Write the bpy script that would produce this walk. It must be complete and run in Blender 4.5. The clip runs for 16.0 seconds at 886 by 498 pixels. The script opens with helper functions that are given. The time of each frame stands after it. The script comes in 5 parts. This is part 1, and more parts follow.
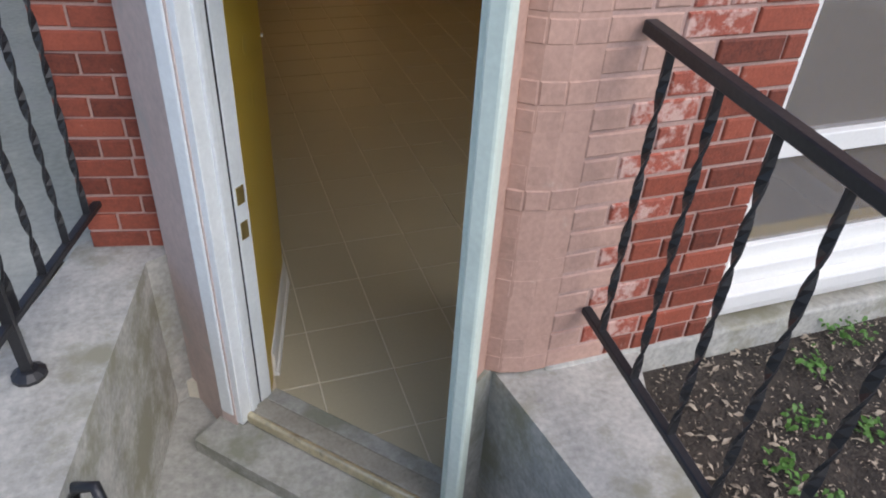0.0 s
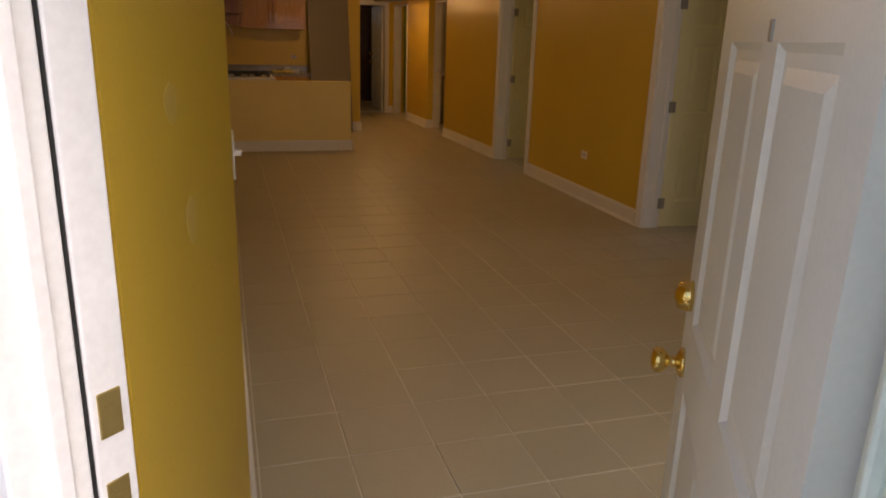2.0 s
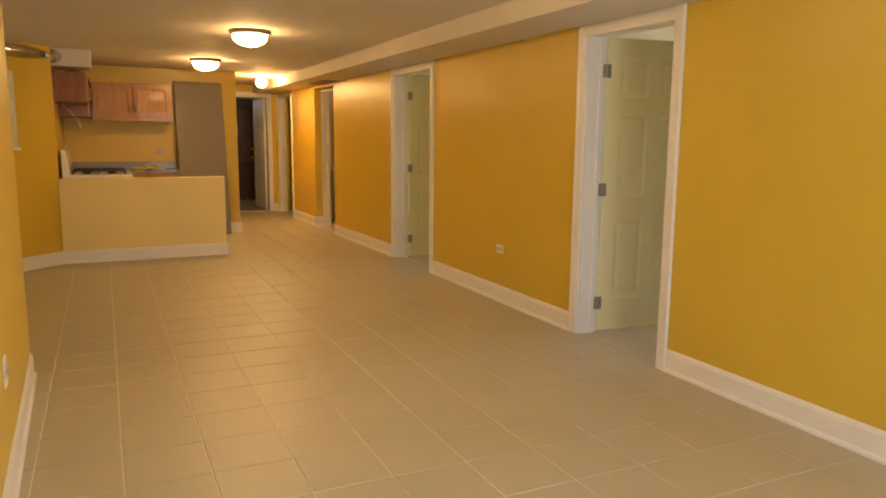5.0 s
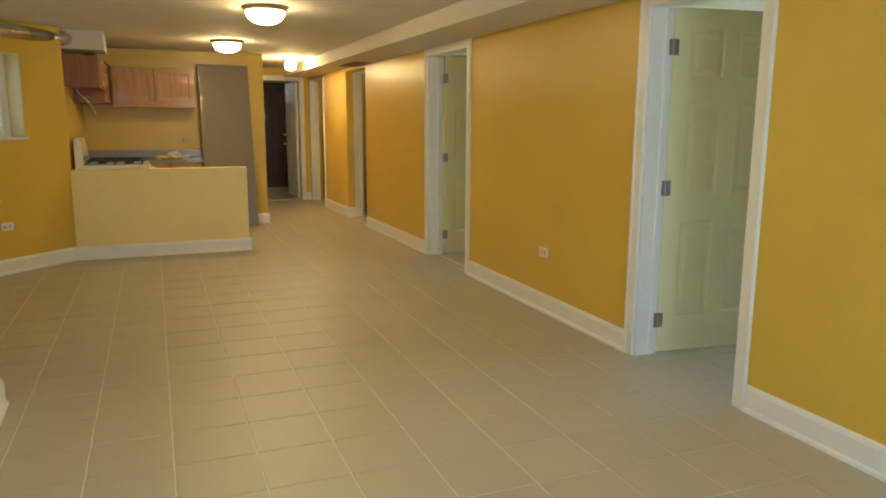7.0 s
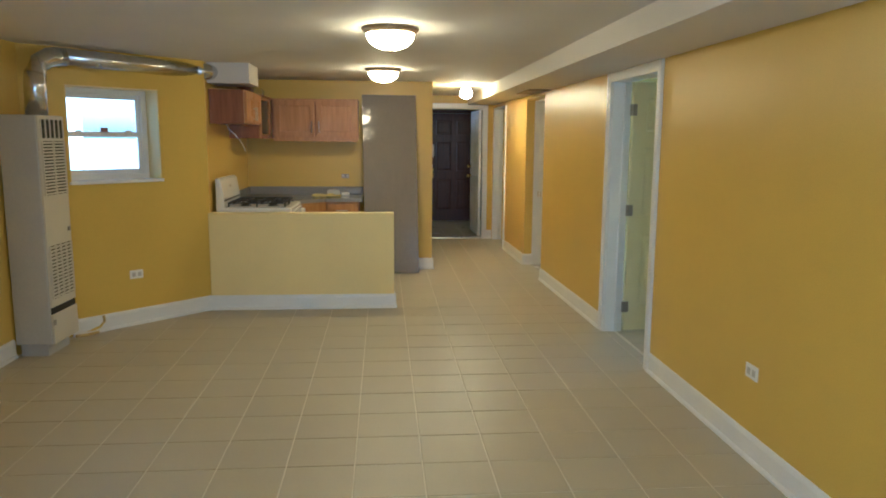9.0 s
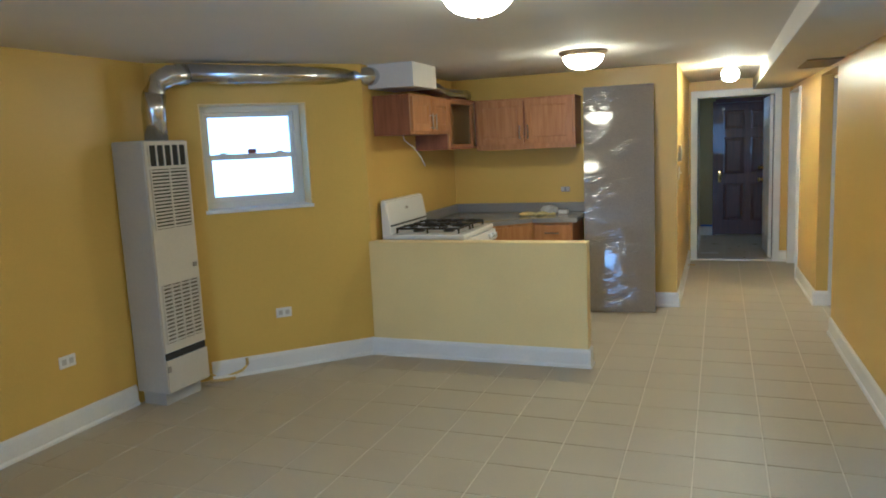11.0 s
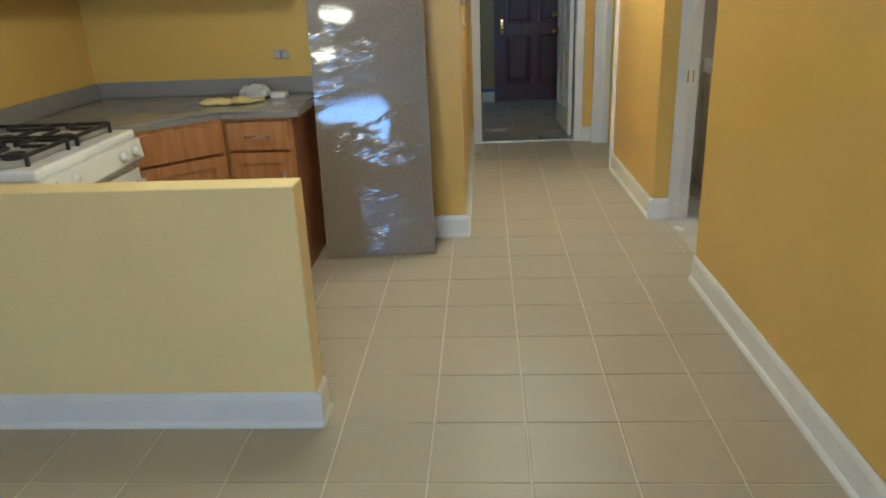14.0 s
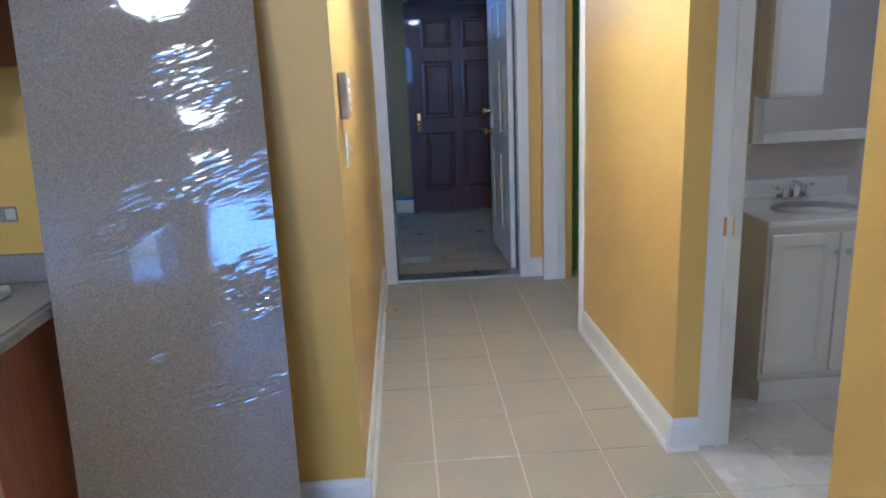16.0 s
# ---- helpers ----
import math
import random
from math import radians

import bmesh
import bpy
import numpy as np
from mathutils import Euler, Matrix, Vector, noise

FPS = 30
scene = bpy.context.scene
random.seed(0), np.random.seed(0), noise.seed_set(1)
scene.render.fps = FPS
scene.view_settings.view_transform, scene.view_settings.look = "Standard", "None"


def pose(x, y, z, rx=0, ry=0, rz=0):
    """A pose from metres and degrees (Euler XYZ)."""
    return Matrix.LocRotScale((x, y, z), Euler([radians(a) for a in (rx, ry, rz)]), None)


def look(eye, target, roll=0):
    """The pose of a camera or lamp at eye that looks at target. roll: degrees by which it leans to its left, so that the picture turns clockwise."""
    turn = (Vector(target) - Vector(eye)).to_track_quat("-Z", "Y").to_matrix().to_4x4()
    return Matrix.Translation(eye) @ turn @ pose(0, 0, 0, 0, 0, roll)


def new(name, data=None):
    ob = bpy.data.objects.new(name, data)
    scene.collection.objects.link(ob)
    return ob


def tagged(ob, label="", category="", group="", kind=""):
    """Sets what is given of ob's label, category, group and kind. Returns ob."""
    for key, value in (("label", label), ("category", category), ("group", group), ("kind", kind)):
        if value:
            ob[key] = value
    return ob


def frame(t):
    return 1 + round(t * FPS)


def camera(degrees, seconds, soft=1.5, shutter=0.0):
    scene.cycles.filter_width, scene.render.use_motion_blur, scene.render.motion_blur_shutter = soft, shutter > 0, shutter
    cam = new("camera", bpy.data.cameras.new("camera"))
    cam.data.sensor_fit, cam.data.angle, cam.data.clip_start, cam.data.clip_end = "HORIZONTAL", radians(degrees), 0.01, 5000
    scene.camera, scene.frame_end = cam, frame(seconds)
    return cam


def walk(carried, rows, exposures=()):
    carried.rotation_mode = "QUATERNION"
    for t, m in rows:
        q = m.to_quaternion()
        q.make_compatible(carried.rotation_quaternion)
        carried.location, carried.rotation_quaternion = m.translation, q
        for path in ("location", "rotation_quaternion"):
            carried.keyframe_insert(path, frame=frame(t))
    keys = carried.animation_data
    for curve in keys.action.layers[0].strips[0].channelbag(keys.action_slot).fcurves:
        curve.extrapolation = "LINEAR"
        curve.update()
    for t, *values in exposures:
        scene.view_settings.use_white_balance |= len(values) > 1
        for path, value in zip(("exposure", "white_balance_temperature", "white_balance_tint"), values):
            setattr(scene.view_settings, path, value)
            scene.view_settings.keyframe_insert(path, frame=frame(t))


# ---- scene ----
cam = camera(63.4, 16.0, soft=1.9)
PATH = [
    (0, (0.404, -2.772, 2.288), (0.988, -1.26, 1.116), 3.8),
    (0.5, (0.44, -2.607, 2.173), (0.972, -1.117, 0.948), 4.1),
    (1, (0.45, -2.30, 1.95), (1.065, -0.698, 0.923), 3.8),
    (1.2, (0.495, -2.16, 1.855), (1.08, -0.46, 0.945), 3.0),
    (1.5, (0.545, -1.972, 1.7), (1.135, -0.2, 0.986), 1.2),
    (2, (0.665, -1.627, 1.513), (1.229, 0.205, 0.943), 1.8),
    (2.5, (0.694, -1.378, 1.417), (1.28, 0.46, 0.889), -1.0),
    (3, (0.722, -1.153, 1.411), (1.437, 0.656, 0.943), -1.1),
    (3.5, (0.832, -0.973, 1.403), (1.637, 0.823, 1.047), -0.6),
    (3.7, (0.887, -0.874, 1.389), (1.718, 0.917, 1.07), 0.0),
    (5.8, (1.119, -0.382, 1.355), (1.954, 1.41, 1.051), 0.8),
    (6, (1.152, -0.328, 1.361), (1.972, 1.468, 1.044), 0.7),
    (6.5, (1.243, -0.147, 1.368), (2.026, 1.662, 1.027), 0.5),
    (7, (1.376, 0.08, 1.4), (2.108, 1.908, 1.045), 0.3),
    (7.5, (1.535, 0.318, 1.46), (2.21, 2.165, 1.1), 0.2),
    (8, (1.741, 0.581, 1.475), (2.352, 2.456, 1.145), 0.6),
    (8.5, (1.981, 0.912, 1.513), (2.42, 2.837, 1.2), 0.4),
    (9, (2.179, 1.35, 1.576), (2.345, 3.32, 1.272), 0.4),
    (9.5, (2.447, 1.741, 1.56), (2.322, 3.716, 1.272), -0.9),
    (10, (2.702, 2.19, 1.584), (2.263, 4.118, 1.283), -2.1),
    (10.2, (2.822, 2.37, 1.606), (2.237, 4.257, 1.293), -2.5),
    (12.3, (3.231, 4.123, 1.593), (2.47, 5.955, 1.341), -2.6),
    (12.5, (3.222, 4.308, 1.587), (2.552, 6.163, 1.255), -2.8),
    (13, (3.171, 4.82, 1.549), (2.71, 6.69, 1.012), -3.0),
    (13.5, (3.068, 5.306, 1.507), (2.795, 7.142, 0.762), -2.8),
    (14, (2.898, 5.773, 1.494), (2.775, 7.642, 0.793), -2.4),
    (14.5, (2.825, 6.285, 1.464), (2.791, 8.201, 0.891), -2.0),
    (15, (2.818, 6.774, 1.467), (2.832, 8.698, 0.92), -2.0),
    (15.5, (2.869, 7.26, 1.513), (2.882, 9.195, 1.008), -2.5),
    (16, (2.975, 7.756, 1.529), (3.064, 9.688, 1.019), -2.6),
]
walk(cam, [(t, look(eye, target, roll)) for t, eye, target, roll in PATH],
     [(0, 0.4, 5900, 12), (1.2, 0.5, 6050, 13), (1.5, 0.6, 6300, 15), (2.0, 1.2, 7000, 24), (2.5, 1.8, 7700, 36), (3.0, 2.22, 8100, 43), (3.7, 2.62, 8100, 44), (6.0, 2.9, 5400, -4), (7.5, 2.9, 4800, -4), (8.5, 2.95, 4180, -1), (10.2, 3.0, 3660, 1), (12.5, 2.97, 3480, 7), (14, 3.1, 3500, 3), (14.5, 3.12, 3420, 4), (15, 3.12, 3300, 5), (16, 3.2, 3170, 12)])

# ---------------------------------------------------------------- world, sun
world = bpy.data.worlds.new("overcast_sky")
scene.world = world
world.use_nodes = True
wn = world.node_tree.nodes
sky = wn.new("ShaderNodeTexSky")
sky.sky_type, sky.sun_disc = "NISHITA", False
sky.sun_elevation, sky.sun_rotation = radians(48), radians(150)
sky.dust_density, sky.air_density = 3.0, 1.0
world.node_tree.links.new(sky.outputs[0], wn["Background"].inputs[0])
wn["Background"].inputs[1].default_value = 0.15
sun_data = bpy.data.lights.new("sun", "SUN")
sun_data.energy, sun_data.angle, sun_data.color = 0.8, radians(60), (1.0, 0.96, 0.9)
sun = new("sun", sun_data)
sun.matrix_world = look((4, -7, 9), (0, 0, 0))

# daylight entering by the wide front window
daylight = bpy.data.lights.new("front_window_daylight", "AREA")
daylight.shape, daylight.size, daylight.size_y = "RECTANGLE", 1.30, 1.05
daylight.energy, daylight.color = 5.5, (0.92, 0.96, 1.0)
new("front_window_daylight", daylight).matrix_world = look((2.675, -1.20, 1.40), (2.675, 2.0, 1.25))

# ---------------------------------------------------------------- materials


def mat(name, color, rough=0.6, metal=0.0, var=0.12, scale=6.0, fine=60.0, bump=0.15, spec=0.5, coat=0.0, rand=0.0, stain=None, stain_at=0.6, dist=0.004):
    """Principled material with colour variation at two scales and a fine relief."""
    m = bpy.data.materials.new(name)
    m.use_nodes = True
    nt = m.node_tree
    n, l = nt.nodes, nt.links
    p = n["Principled BSDF"]
    p.inputs["Metallic"].default_value = metal
    p.inputs["Specular IOR Level"].default_value = spec
    p.inputs["Coat Weight"].default_value = coat
    geo = n.new("ShaderNodeNewGeometry")
    big, small = n.new("ShaderNodeTexNoise"), n.new("ShaderNodeTexNoise")
    big.inputs["Scale"].default_value, big.inputs["Detail"].default_value = scale, 4
    small.inputs["Scale"].default_value, small.inputs["Detail"].default_value = fine, 5
    l.new(geo.outputs["Position"], big.inputs["Vector"])
    l.new(geo.outputs["Position"], small.inputs["Vector"])
    add = n.new("ShaderNodeMath")
    add.operation = "ADD"
    l.new(big.outputs[0], add.inputs[0])
    l.new(small.outputs[0], add.inputs[1])
    last = add.outputs[0]
    if rand:
        oi = n.new("ShaderNodeObjectInfo")
        mr = n.new("ShaderNodeMath")
        mr.operation, mr.inputs[1].default_value = "MULTIPLY_ADD", rand
        l.new(oi.outputs["Random"], mr.inputs[0])
        l.new(last, mr.inputs[2])
        off = n.new("ShaderNodeMath")
        off.operation, off.inputs[1].default_value = "SUBTRACT", rand / 2
        l.new(mr.outputs[0], off.inputs[0])
        last = off.outputs[0]
    ramp = n.new("ShaderNodeMapRange")
    ramp.inputs["From Min"].default_value, ramp.inputs["From Max"].default_value = 0.6, 1.4
    ramp.inputs["To Min"].default_value, ramp.inputs["To Max"].default_value = 1 - var, 1 + var
    ramp.clamp = False
    l.new(last, ramp.inputs["Value"])
    mul = n.new("ShaderNodeVectorMath")
    mul.operation = "SCALE"
    mul.inputs[0].default_value = color
    l.new(ramp.outputs[0], mul.inputs["Scale"])
    col = mul.outputs[0]
    if stain:
        st = n.new("ShaderNodeTexNoise")
        st.inputs["Scale"].default_value, st.inputs["Detail"].default_value, st.inputs["Roughness"].default_value = scale * 0.45, 8, 0.65
        l.new(geo.outputs["Position"], st.inputs["Vector"])
        mk = n.new("ShaderNodeMapRange")
        mk.inputs["From Min"].default_value, mk.inputs["From Max"].default_value = stain_at - 0.06, stain_at + 0.06
        l.new(st.outputs[0], mk.inputs["Value"])
        mix = n.new("ShaderNodeMix")
        mix.data_type = "RGBA"
        l.new(mk.outputs[0], mix.inputs["Factor"])
        l.new(col, mix.inputs[6])
        mix.inputs[7].default_value = (*stain, 1)
        col = mix.outputs[2]
    l.new(col, p.inputs["Base Color"])
    rr = n.new("ShaderNodeMapRange")
    rr.inputs["To Min"].default_value, rr.inputs["To Max"].default_value = max(0.02, rough - 0.08), min(1, rough + 0.08)
    l.new(big.outputs[0], rr.inputs["Value"])
    l.new(rr.outputs[0], p.inputs["Roughness"])
    if bump:
        b = n.new("ShaderNodeBump")
        b.inputs["Strength"].default_value, b.inputs["Distance"].default_value = bump, dist
        l.new(small.outputs[0], b.inputs["Height"])
        l.new(b.outputs[0], p.inputs["Normal"])
    return m


def wood(name, color, dark, rough=0.4, axis=2, scale=1.0):
    """Stained wood: long grain along one axis."""
    m = mat(name, color, rough, var=0.1, scale=4, fine=90, bump=0.05, coat=0.15)
    nt = m.node_tree
    n, l = nt.nodes, nt.links
    geo = n.new("ShaderNodeNewGeometry")
    mp = n.new("ShaderNodeMapping")
    s = [14 * scale] * 3
    s[axis] = 1.2 * scale
    mp.inputs["Scale"].default_value = s
    l.new(geo.outputs["Position"], mp.inputs["Vector"])
    g = n.new("ShaderNodeTexNoise")
    g.inputs["Scale"].default_value, g.inputs["Detail"].default_value = 2.2, 6
    g.inputs["Distortion"].default_value = 0.6
    l.new(mp.outputs[0], g.inputs["Vector"])
    mr = n.new("ShaderNodeMapRange")
    mr.inputs["From Min"].default_value, mr.inputs["From Max"].default_value = 0.35, 0.68
    l.new(g.outputs[0], mr.inputs["Value"])
    mix = n.new("ShaderNodeMix")
    mix.data_type = "RGBA"
    mix.inputs[6].default_value, mix.inputs[7].default_value = (*color, 1), (*dark, 1)
    l.new(mr.outputs[0], mix.inputs["Factor"])
    l.new(mix.outputs[2], n["Principled BSDF"].inputs["Base Color"])
    return m


def emit(name, color, strength):
    m = bpy.data.materials.new(name)
    m.use_nodes = True
    p = m.node_tree.nodes["Principled BSDF"]
    p.inputs["Base Color"].default_value = (0.9, 0.88, 0.82, 1)
    p.inputs["Emission Color"].default_value = (*color, 1)
    p.inputs["Emission Strength"].default_value = strength
    return m


def glass(name, tint=(0.95, 0.97, 0.97), rough=0.0):
    m = bpy.data.materials.new(name)
    m.use_nodes = True
    p = m.node_tree.nodes["Principled BSDF"]
    p.inputs["Base Color"].default_value = (*tint, 1)
    p.inputs["Roughness"].default_value = rough
    p.inputs["Transmission Weight"].default_value = 1.0
    p.inputs["IOR"].default_value = 1.45
    return m


YELLOW = mat("yellow_wall_paint", (0.645, 0.452, 0.055), 0.36, var=0.07, scale=1.6, fine=140, bump=0.12, spec=0.4, dist=0.002)
CREAM = mat("pale_yellow_half_wall_paint", (0.84, 0.69, 0.27), 0.5, var=0.06, scale=2, fine=120, bump=0.1, dist=0.002)
CEIL = mat("ceiling_paint", (0.72, 0.69, 0.64), 0.75, var=0.05, scale=2, fine=80, bump=0.25)
TRIM = mat("white_trim_paint", (0.80, 0.79, 0.75), 0.35, var=0.05, scale=5, fine=90, bump=0.06)
DOORPAINT = mat("white_door_paint", (0.76, 0.77, 0.70), 0.38, var=0.05, scale=4, fine=110, bump=0.06)
# white bedroom doors, with the yellow-green light on them mixed into the paint
WARMLITDOOR = mat("warm_lit_white_door_paint", (0.80, 0.75, 0.45), 0.38, var=0.05, scale=4, fine=110, bump=0.06)
JAMBOUT = mat("weathered_white_frame", (0.82, 0.85, 0.84), 0.45, var=0.08, scale=7, fine=60, bump=0.12)
TILE = mat("beige_floor_tile", (0.44, 0.395, 0.275), 0.41, var=0.05, scale=2.5, fine=70, bump=0.04, rand=0.3, spec=0.5, dist=0.001)
GROUT = mat("light_grout", (0.68, 0.63, 0.50), 0.85, var=0.12, scale=5, fine=120, bump=0.3)
GREYTILE = mat("grey_floor_tile", (0.46, 0.40, 0.31), 0.3, var=0.18, scale=6, fine=40, bump=0.05, rand=0.2)
BATHTILE = mat("pale_bath_tile", (0.62, 0.59, 0.54), 0.25, var=0.12, scale=7, fine=40, bump=0.05, rand=0.2)
BRICK = mat("red_brick", (0.225, 0.056, 0.030), 0.75, var=0.30, scale=40, fine=120, bump=0.5, rand=1.1, stain=(0.50, 0.36, 0.30), stain_at=0.73)
PINK = mat("pink_painted_brick", (0.47, 0.30, 0.235), 0.75, var=0.16, scale=8, fine=60, bump=0.5, rand=0.25, stain=(0.62, 0.50, 0.42), stain_at=0.72)
FLAKED = mat("flaking_pink_paint_on_red_brick", (0.34, 0.09, 0.055), 0.8, var=0.25, scale=55, fine=120, bump=0.7, rand=0.4, stain=(0.56, 0.37, 0.31), stain_at=0.52)
MORTAR = mat("pink_grey_mortar", (0.47, 0.32, 0.27), 0.9, var=0.15, scale=12, fine=90, bump=0.6)
PLASTER = mat("pinkish_plaster", (0.56, 0.45, 0.40), 0.85, var=0.14, scale=6, fine=40, bump=0.5, stain=(0.45, 0.42, 0.38), stain_at=0.6)
CONCRETE = mat("weathered_concrete", (0.35, 0.345, 0.31), 0.85, var=0.32, scale=7, fine=45, bump=0.8, stain=(0.23, 0.235, 0.18), stain_at=0.55)
CONCRETE_PALE = mat("pale_concrete", (0.41, 0.40, 0.355), 0.85, var=0.34, scale=8, fine=50, bump=0.8, stain=(0.27, 0.26, 0.19), stain_at=0.55)
PAVE = mat("grey_paving", (0.40, 0.41, 0.36), 0.9, var=0.25, scale=3, fine=30, bump=0.6, stain=(0.42, 0.42, 0.39), stain_at=0.62)
SOIL = mat("dark_soil", (0.05, 0.04, 0.03), 0.95, var=0.7, scale=12, fine=80, bump=1.0, dist=0.02)
IRON = mat("black_iron_paint", (0.018, 0.018, 0.02), 0.38, var=0.3, scale=14, fine=90, bump=0.2)
BRASS = mat("polished_brass", (0.80, 0.58, 0.20), 0.16, metal=1.0, var=0.06, bump=0.0)
STEEL = mat("satin_steel", (0.62, 0.61, 0.58), 0.3, metal=1.0, var=0.06, bump=0.0)
HINGE = mat("tarnished_hinge_metal", (0.36, 0.33, 0.28), 0.45, metal=0.8, var=0.15, bump=0.05)
GALV = mat("galvanised_duct", (0.62, 0.63, 0.64), 0.24, metal=1.0, var=0.16, scale=9, fine=40, bump=0.06)
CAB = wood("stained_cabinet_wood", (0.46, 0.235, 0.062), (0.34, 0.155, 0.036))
# bodies and toe kicks take a darker, redder wood than the fronts
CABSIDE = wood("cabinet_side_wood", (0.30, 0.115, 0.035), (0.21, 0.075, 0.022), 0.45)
BROWN = wood("dark_brown_door_wood", (0.085, 0.026, 0.014), (0.05, 0.015, 0.009), 0.4)
SILLMETAL = mat("worn_gold_sill_metal", (0.74, 0.66, 0.46), 0.32, metal=0.7, var=0.2, scale=14, stain=(0.30, 0.24, 0.15), stain_at=0.62)
ENAMEL = mat("white_enamel", (0.82, 0.81, 0.76), 0.18, var=0.02, bump=0.0, coat=0.3)
BLACK = mat("black_cast_iron", (0.015, 0.015, 0.015), 0.5, var=0.2, bump=0.2)
DARKGLASS = mat("dark_oven_glass", (0.02, 0.02, 0.02), 0.08, var=0.05, bump=0.0)
HEATER = mat("beige_heater_enamel", (0.60, 0.55, 0.42), 0.35, var=0.05, scale=4, bump=0.04)
HEATGREY = mat("grey_heater_side", (0.50, 0.49, 0.45), 0.32, var=0.06, scale=4, bump=0.04)
# near-black colour that paints the shade inside slots and behind slats
SHADE = mat("recess_shade", (0.03, 0.028, 0.025), 0.8, var=0.1, bump=0.0)
PLASTIC = mat("white_plastic", (0.82, 0.80, 0.74), 0.35, var=0.02, bump=0.0)
OLIVE = mat("olive_grey_wall_paint", (0.38, 0.33, 0.17), 0.6, var=0.08, scale=2, bump=0.1)
GREEN = mat("green_wall_paint", (0.24, 0.36, 0.06), 0.55, var=0.06, scale=2, bump=0.1)
BATHWALL = mat("pale_bath_wall_paint", (0.66, 0.62, 0.57), 0.5, var=0.05, scale=2, bump=0.1)
TAPE = mat("blue_painters_tape", (0.05, 0.16, 0.55), 0.6, var=0.08, bump=0.05)
LEAF = mat("weed_leaf", (0.09, 0.20, 0.03), 0.55, var=0.3, scale=20, bump=0.2)
LITTER = mat("dry_leaf_litter", (0.36, 0.30, 0.22), 0.9, var=0.5, scale=30, bump=0.3)
YELLOWCLOTH = mat("yellow_work_glove", (0.62, 0.52, 0.16), 0.9, var=0.12, scale=20, bump=0.5)
PAPER = mat("crumpled_paper", (0.72, 0.70, 0.66), 0.8, var=0.1, scale=20, bump=0.2)
BRASSFIT = mat("gas_valve_brass", (0.55, 0.42, 0.16), 0.4, metal=0.9, var=0.1, bump=0.0)
YHOSE = mat("yellow_gas_hose", (0.62, 0.46, 0.08), 0.45, var=0.1, bump=0.0)
DOME = emit("lit_frosted_dome", (1.0, 0.60, 0.22), 9.3)
HALLDOME = emit("lit_hall_dome", (1.0, 0.62, 0.24), 28.0)
BATHDOME = emit("lit_bath_dome", (1.0, 0.62, 0.28), 2.3)
BRONZE = mat("bronze_lamp_rim", (0.42, 0.33, 0.20), 0.35, metal=0.8, var=0.08, bump=0.0)
PANE = glass("window_glass")
# front panes: the sky's reflection is painted as a grey haze in the glass
SKYHAZE = glass("sky_haze_window_glass", (0.42, 0.40, 0.39), 0.05)
SKYHAZE.node_tree.nodes["Principled BSDF"].inputs["Transmission Weight"].default_value = 0.72
MIRROR = mat("mirror_silver", (0.86, 0.88, 0.88), 0.02, metal=1.0, var=0.0, bump=0.0)
GRANITE = mat("speckled_grey_laminate", (0.30, 0.28, 0.25), 0.35, var=0.75, scale=120, fine=320, bump=0.02)


def wrapped(name, base, relief=0.35):
    """A speckled surface under tight crinkled cling film: sharp streaky relief with a clear gloss."""
    m = mat(name, base, 0.6, var=0.5, scale=170, fine=420, bump=0.0, coat=1.0, spec=0.3)
    nt = m.node_tree
    n, l = nt.nodes, nt.links
    p = n["Principled BSDF"]
    p.inputs["Coat Roughness"].default_value = 0.045
    geo = n.new("ShaderNodeNewGeometry")
    mp = n.new("ShaderNodeMapping")
    mp.inputs["Rotation"].default_value = (0, radians(28), 0)
    mp.inputs["Scale"].default_value = (9.0, 9.0, 38.0)
    l.new(geo.outputs["Position"], mp.inputs["Vector"])
    t = n.new("ShaderNodeTexNoise")
    t.inputs["Scale"].default_value, t.inputs["Detail"].default_value, t.inputs["Distortion"].default_value = 1.6, 5, 1.4
    l.new(mp.outputs[0], t.inputs["Vector"])
    t2 = n.new("ShaderNodeTexNoise")
    t2.inputs["Scale"].default_value, t2.inputs["Detail"].default_value = 4.5, 2
    l.new(geo.outputs["Position"], t2.inputs["Vector"])
    mr = n.new("ShaderNodeMapRange")
    mr.inputs["From Min"].default_value, mr.inputs["From Max"].default_value = 0.42, 0.66
    mr.inputs["To Min"].default_value = 0.05
    l.new(t2.outputs[0], mr.inputs["Value"])
    mu = n.new("ShaderNodeMath")
    mu.operation = "MULTIPLY"
    l.new(t.outputs[0], mu.inputs[0])
    l.new(mr.outputs[0], mu.inputs[1])
    b = n.new("ShaderNodeBump")
    b.inputs["Strength"].default_value, b.inputs["Distance"].default_value = relief, 0.012
    l.new(mu.outputs[0], b.inputs["Height"])
    l.new(b.outputs[0], p.inputs["Coat Normal"])
    return m


WRAP = wrapped("film_wrapped_laminate", (0.235, 0.205, 0.165), 0.0)
WRAPTOP = wrapped("film_wrapped_counter", (0.27, 0.26, 0.24))

# ---------------------------------------------------------------- mesh helpers


def mesh_of(bm, name, material, smooth=False):
    me = bpy.data.meshes.new(name)
    bmesh.ops.recalc_face_normals(bm, faces=bm.faces)
    bm.to_mesh(me)
    bm.free()
    for one in (material if isinstance(material, (list, tuple)) else [material]):
        me.materials.append(one)
    if smooth:
        for f in me.polygons:
            f.use_smooth = True
    return me


def part(name, bm, material, parent=None, label="", smooth=False):
    """Links a bmesh as one mesh object under a thing or a part."""
    ob = new(name, mesh_of(bm, name, material, smooth))
    ob.parent = parent
    return tagged(ob, label)


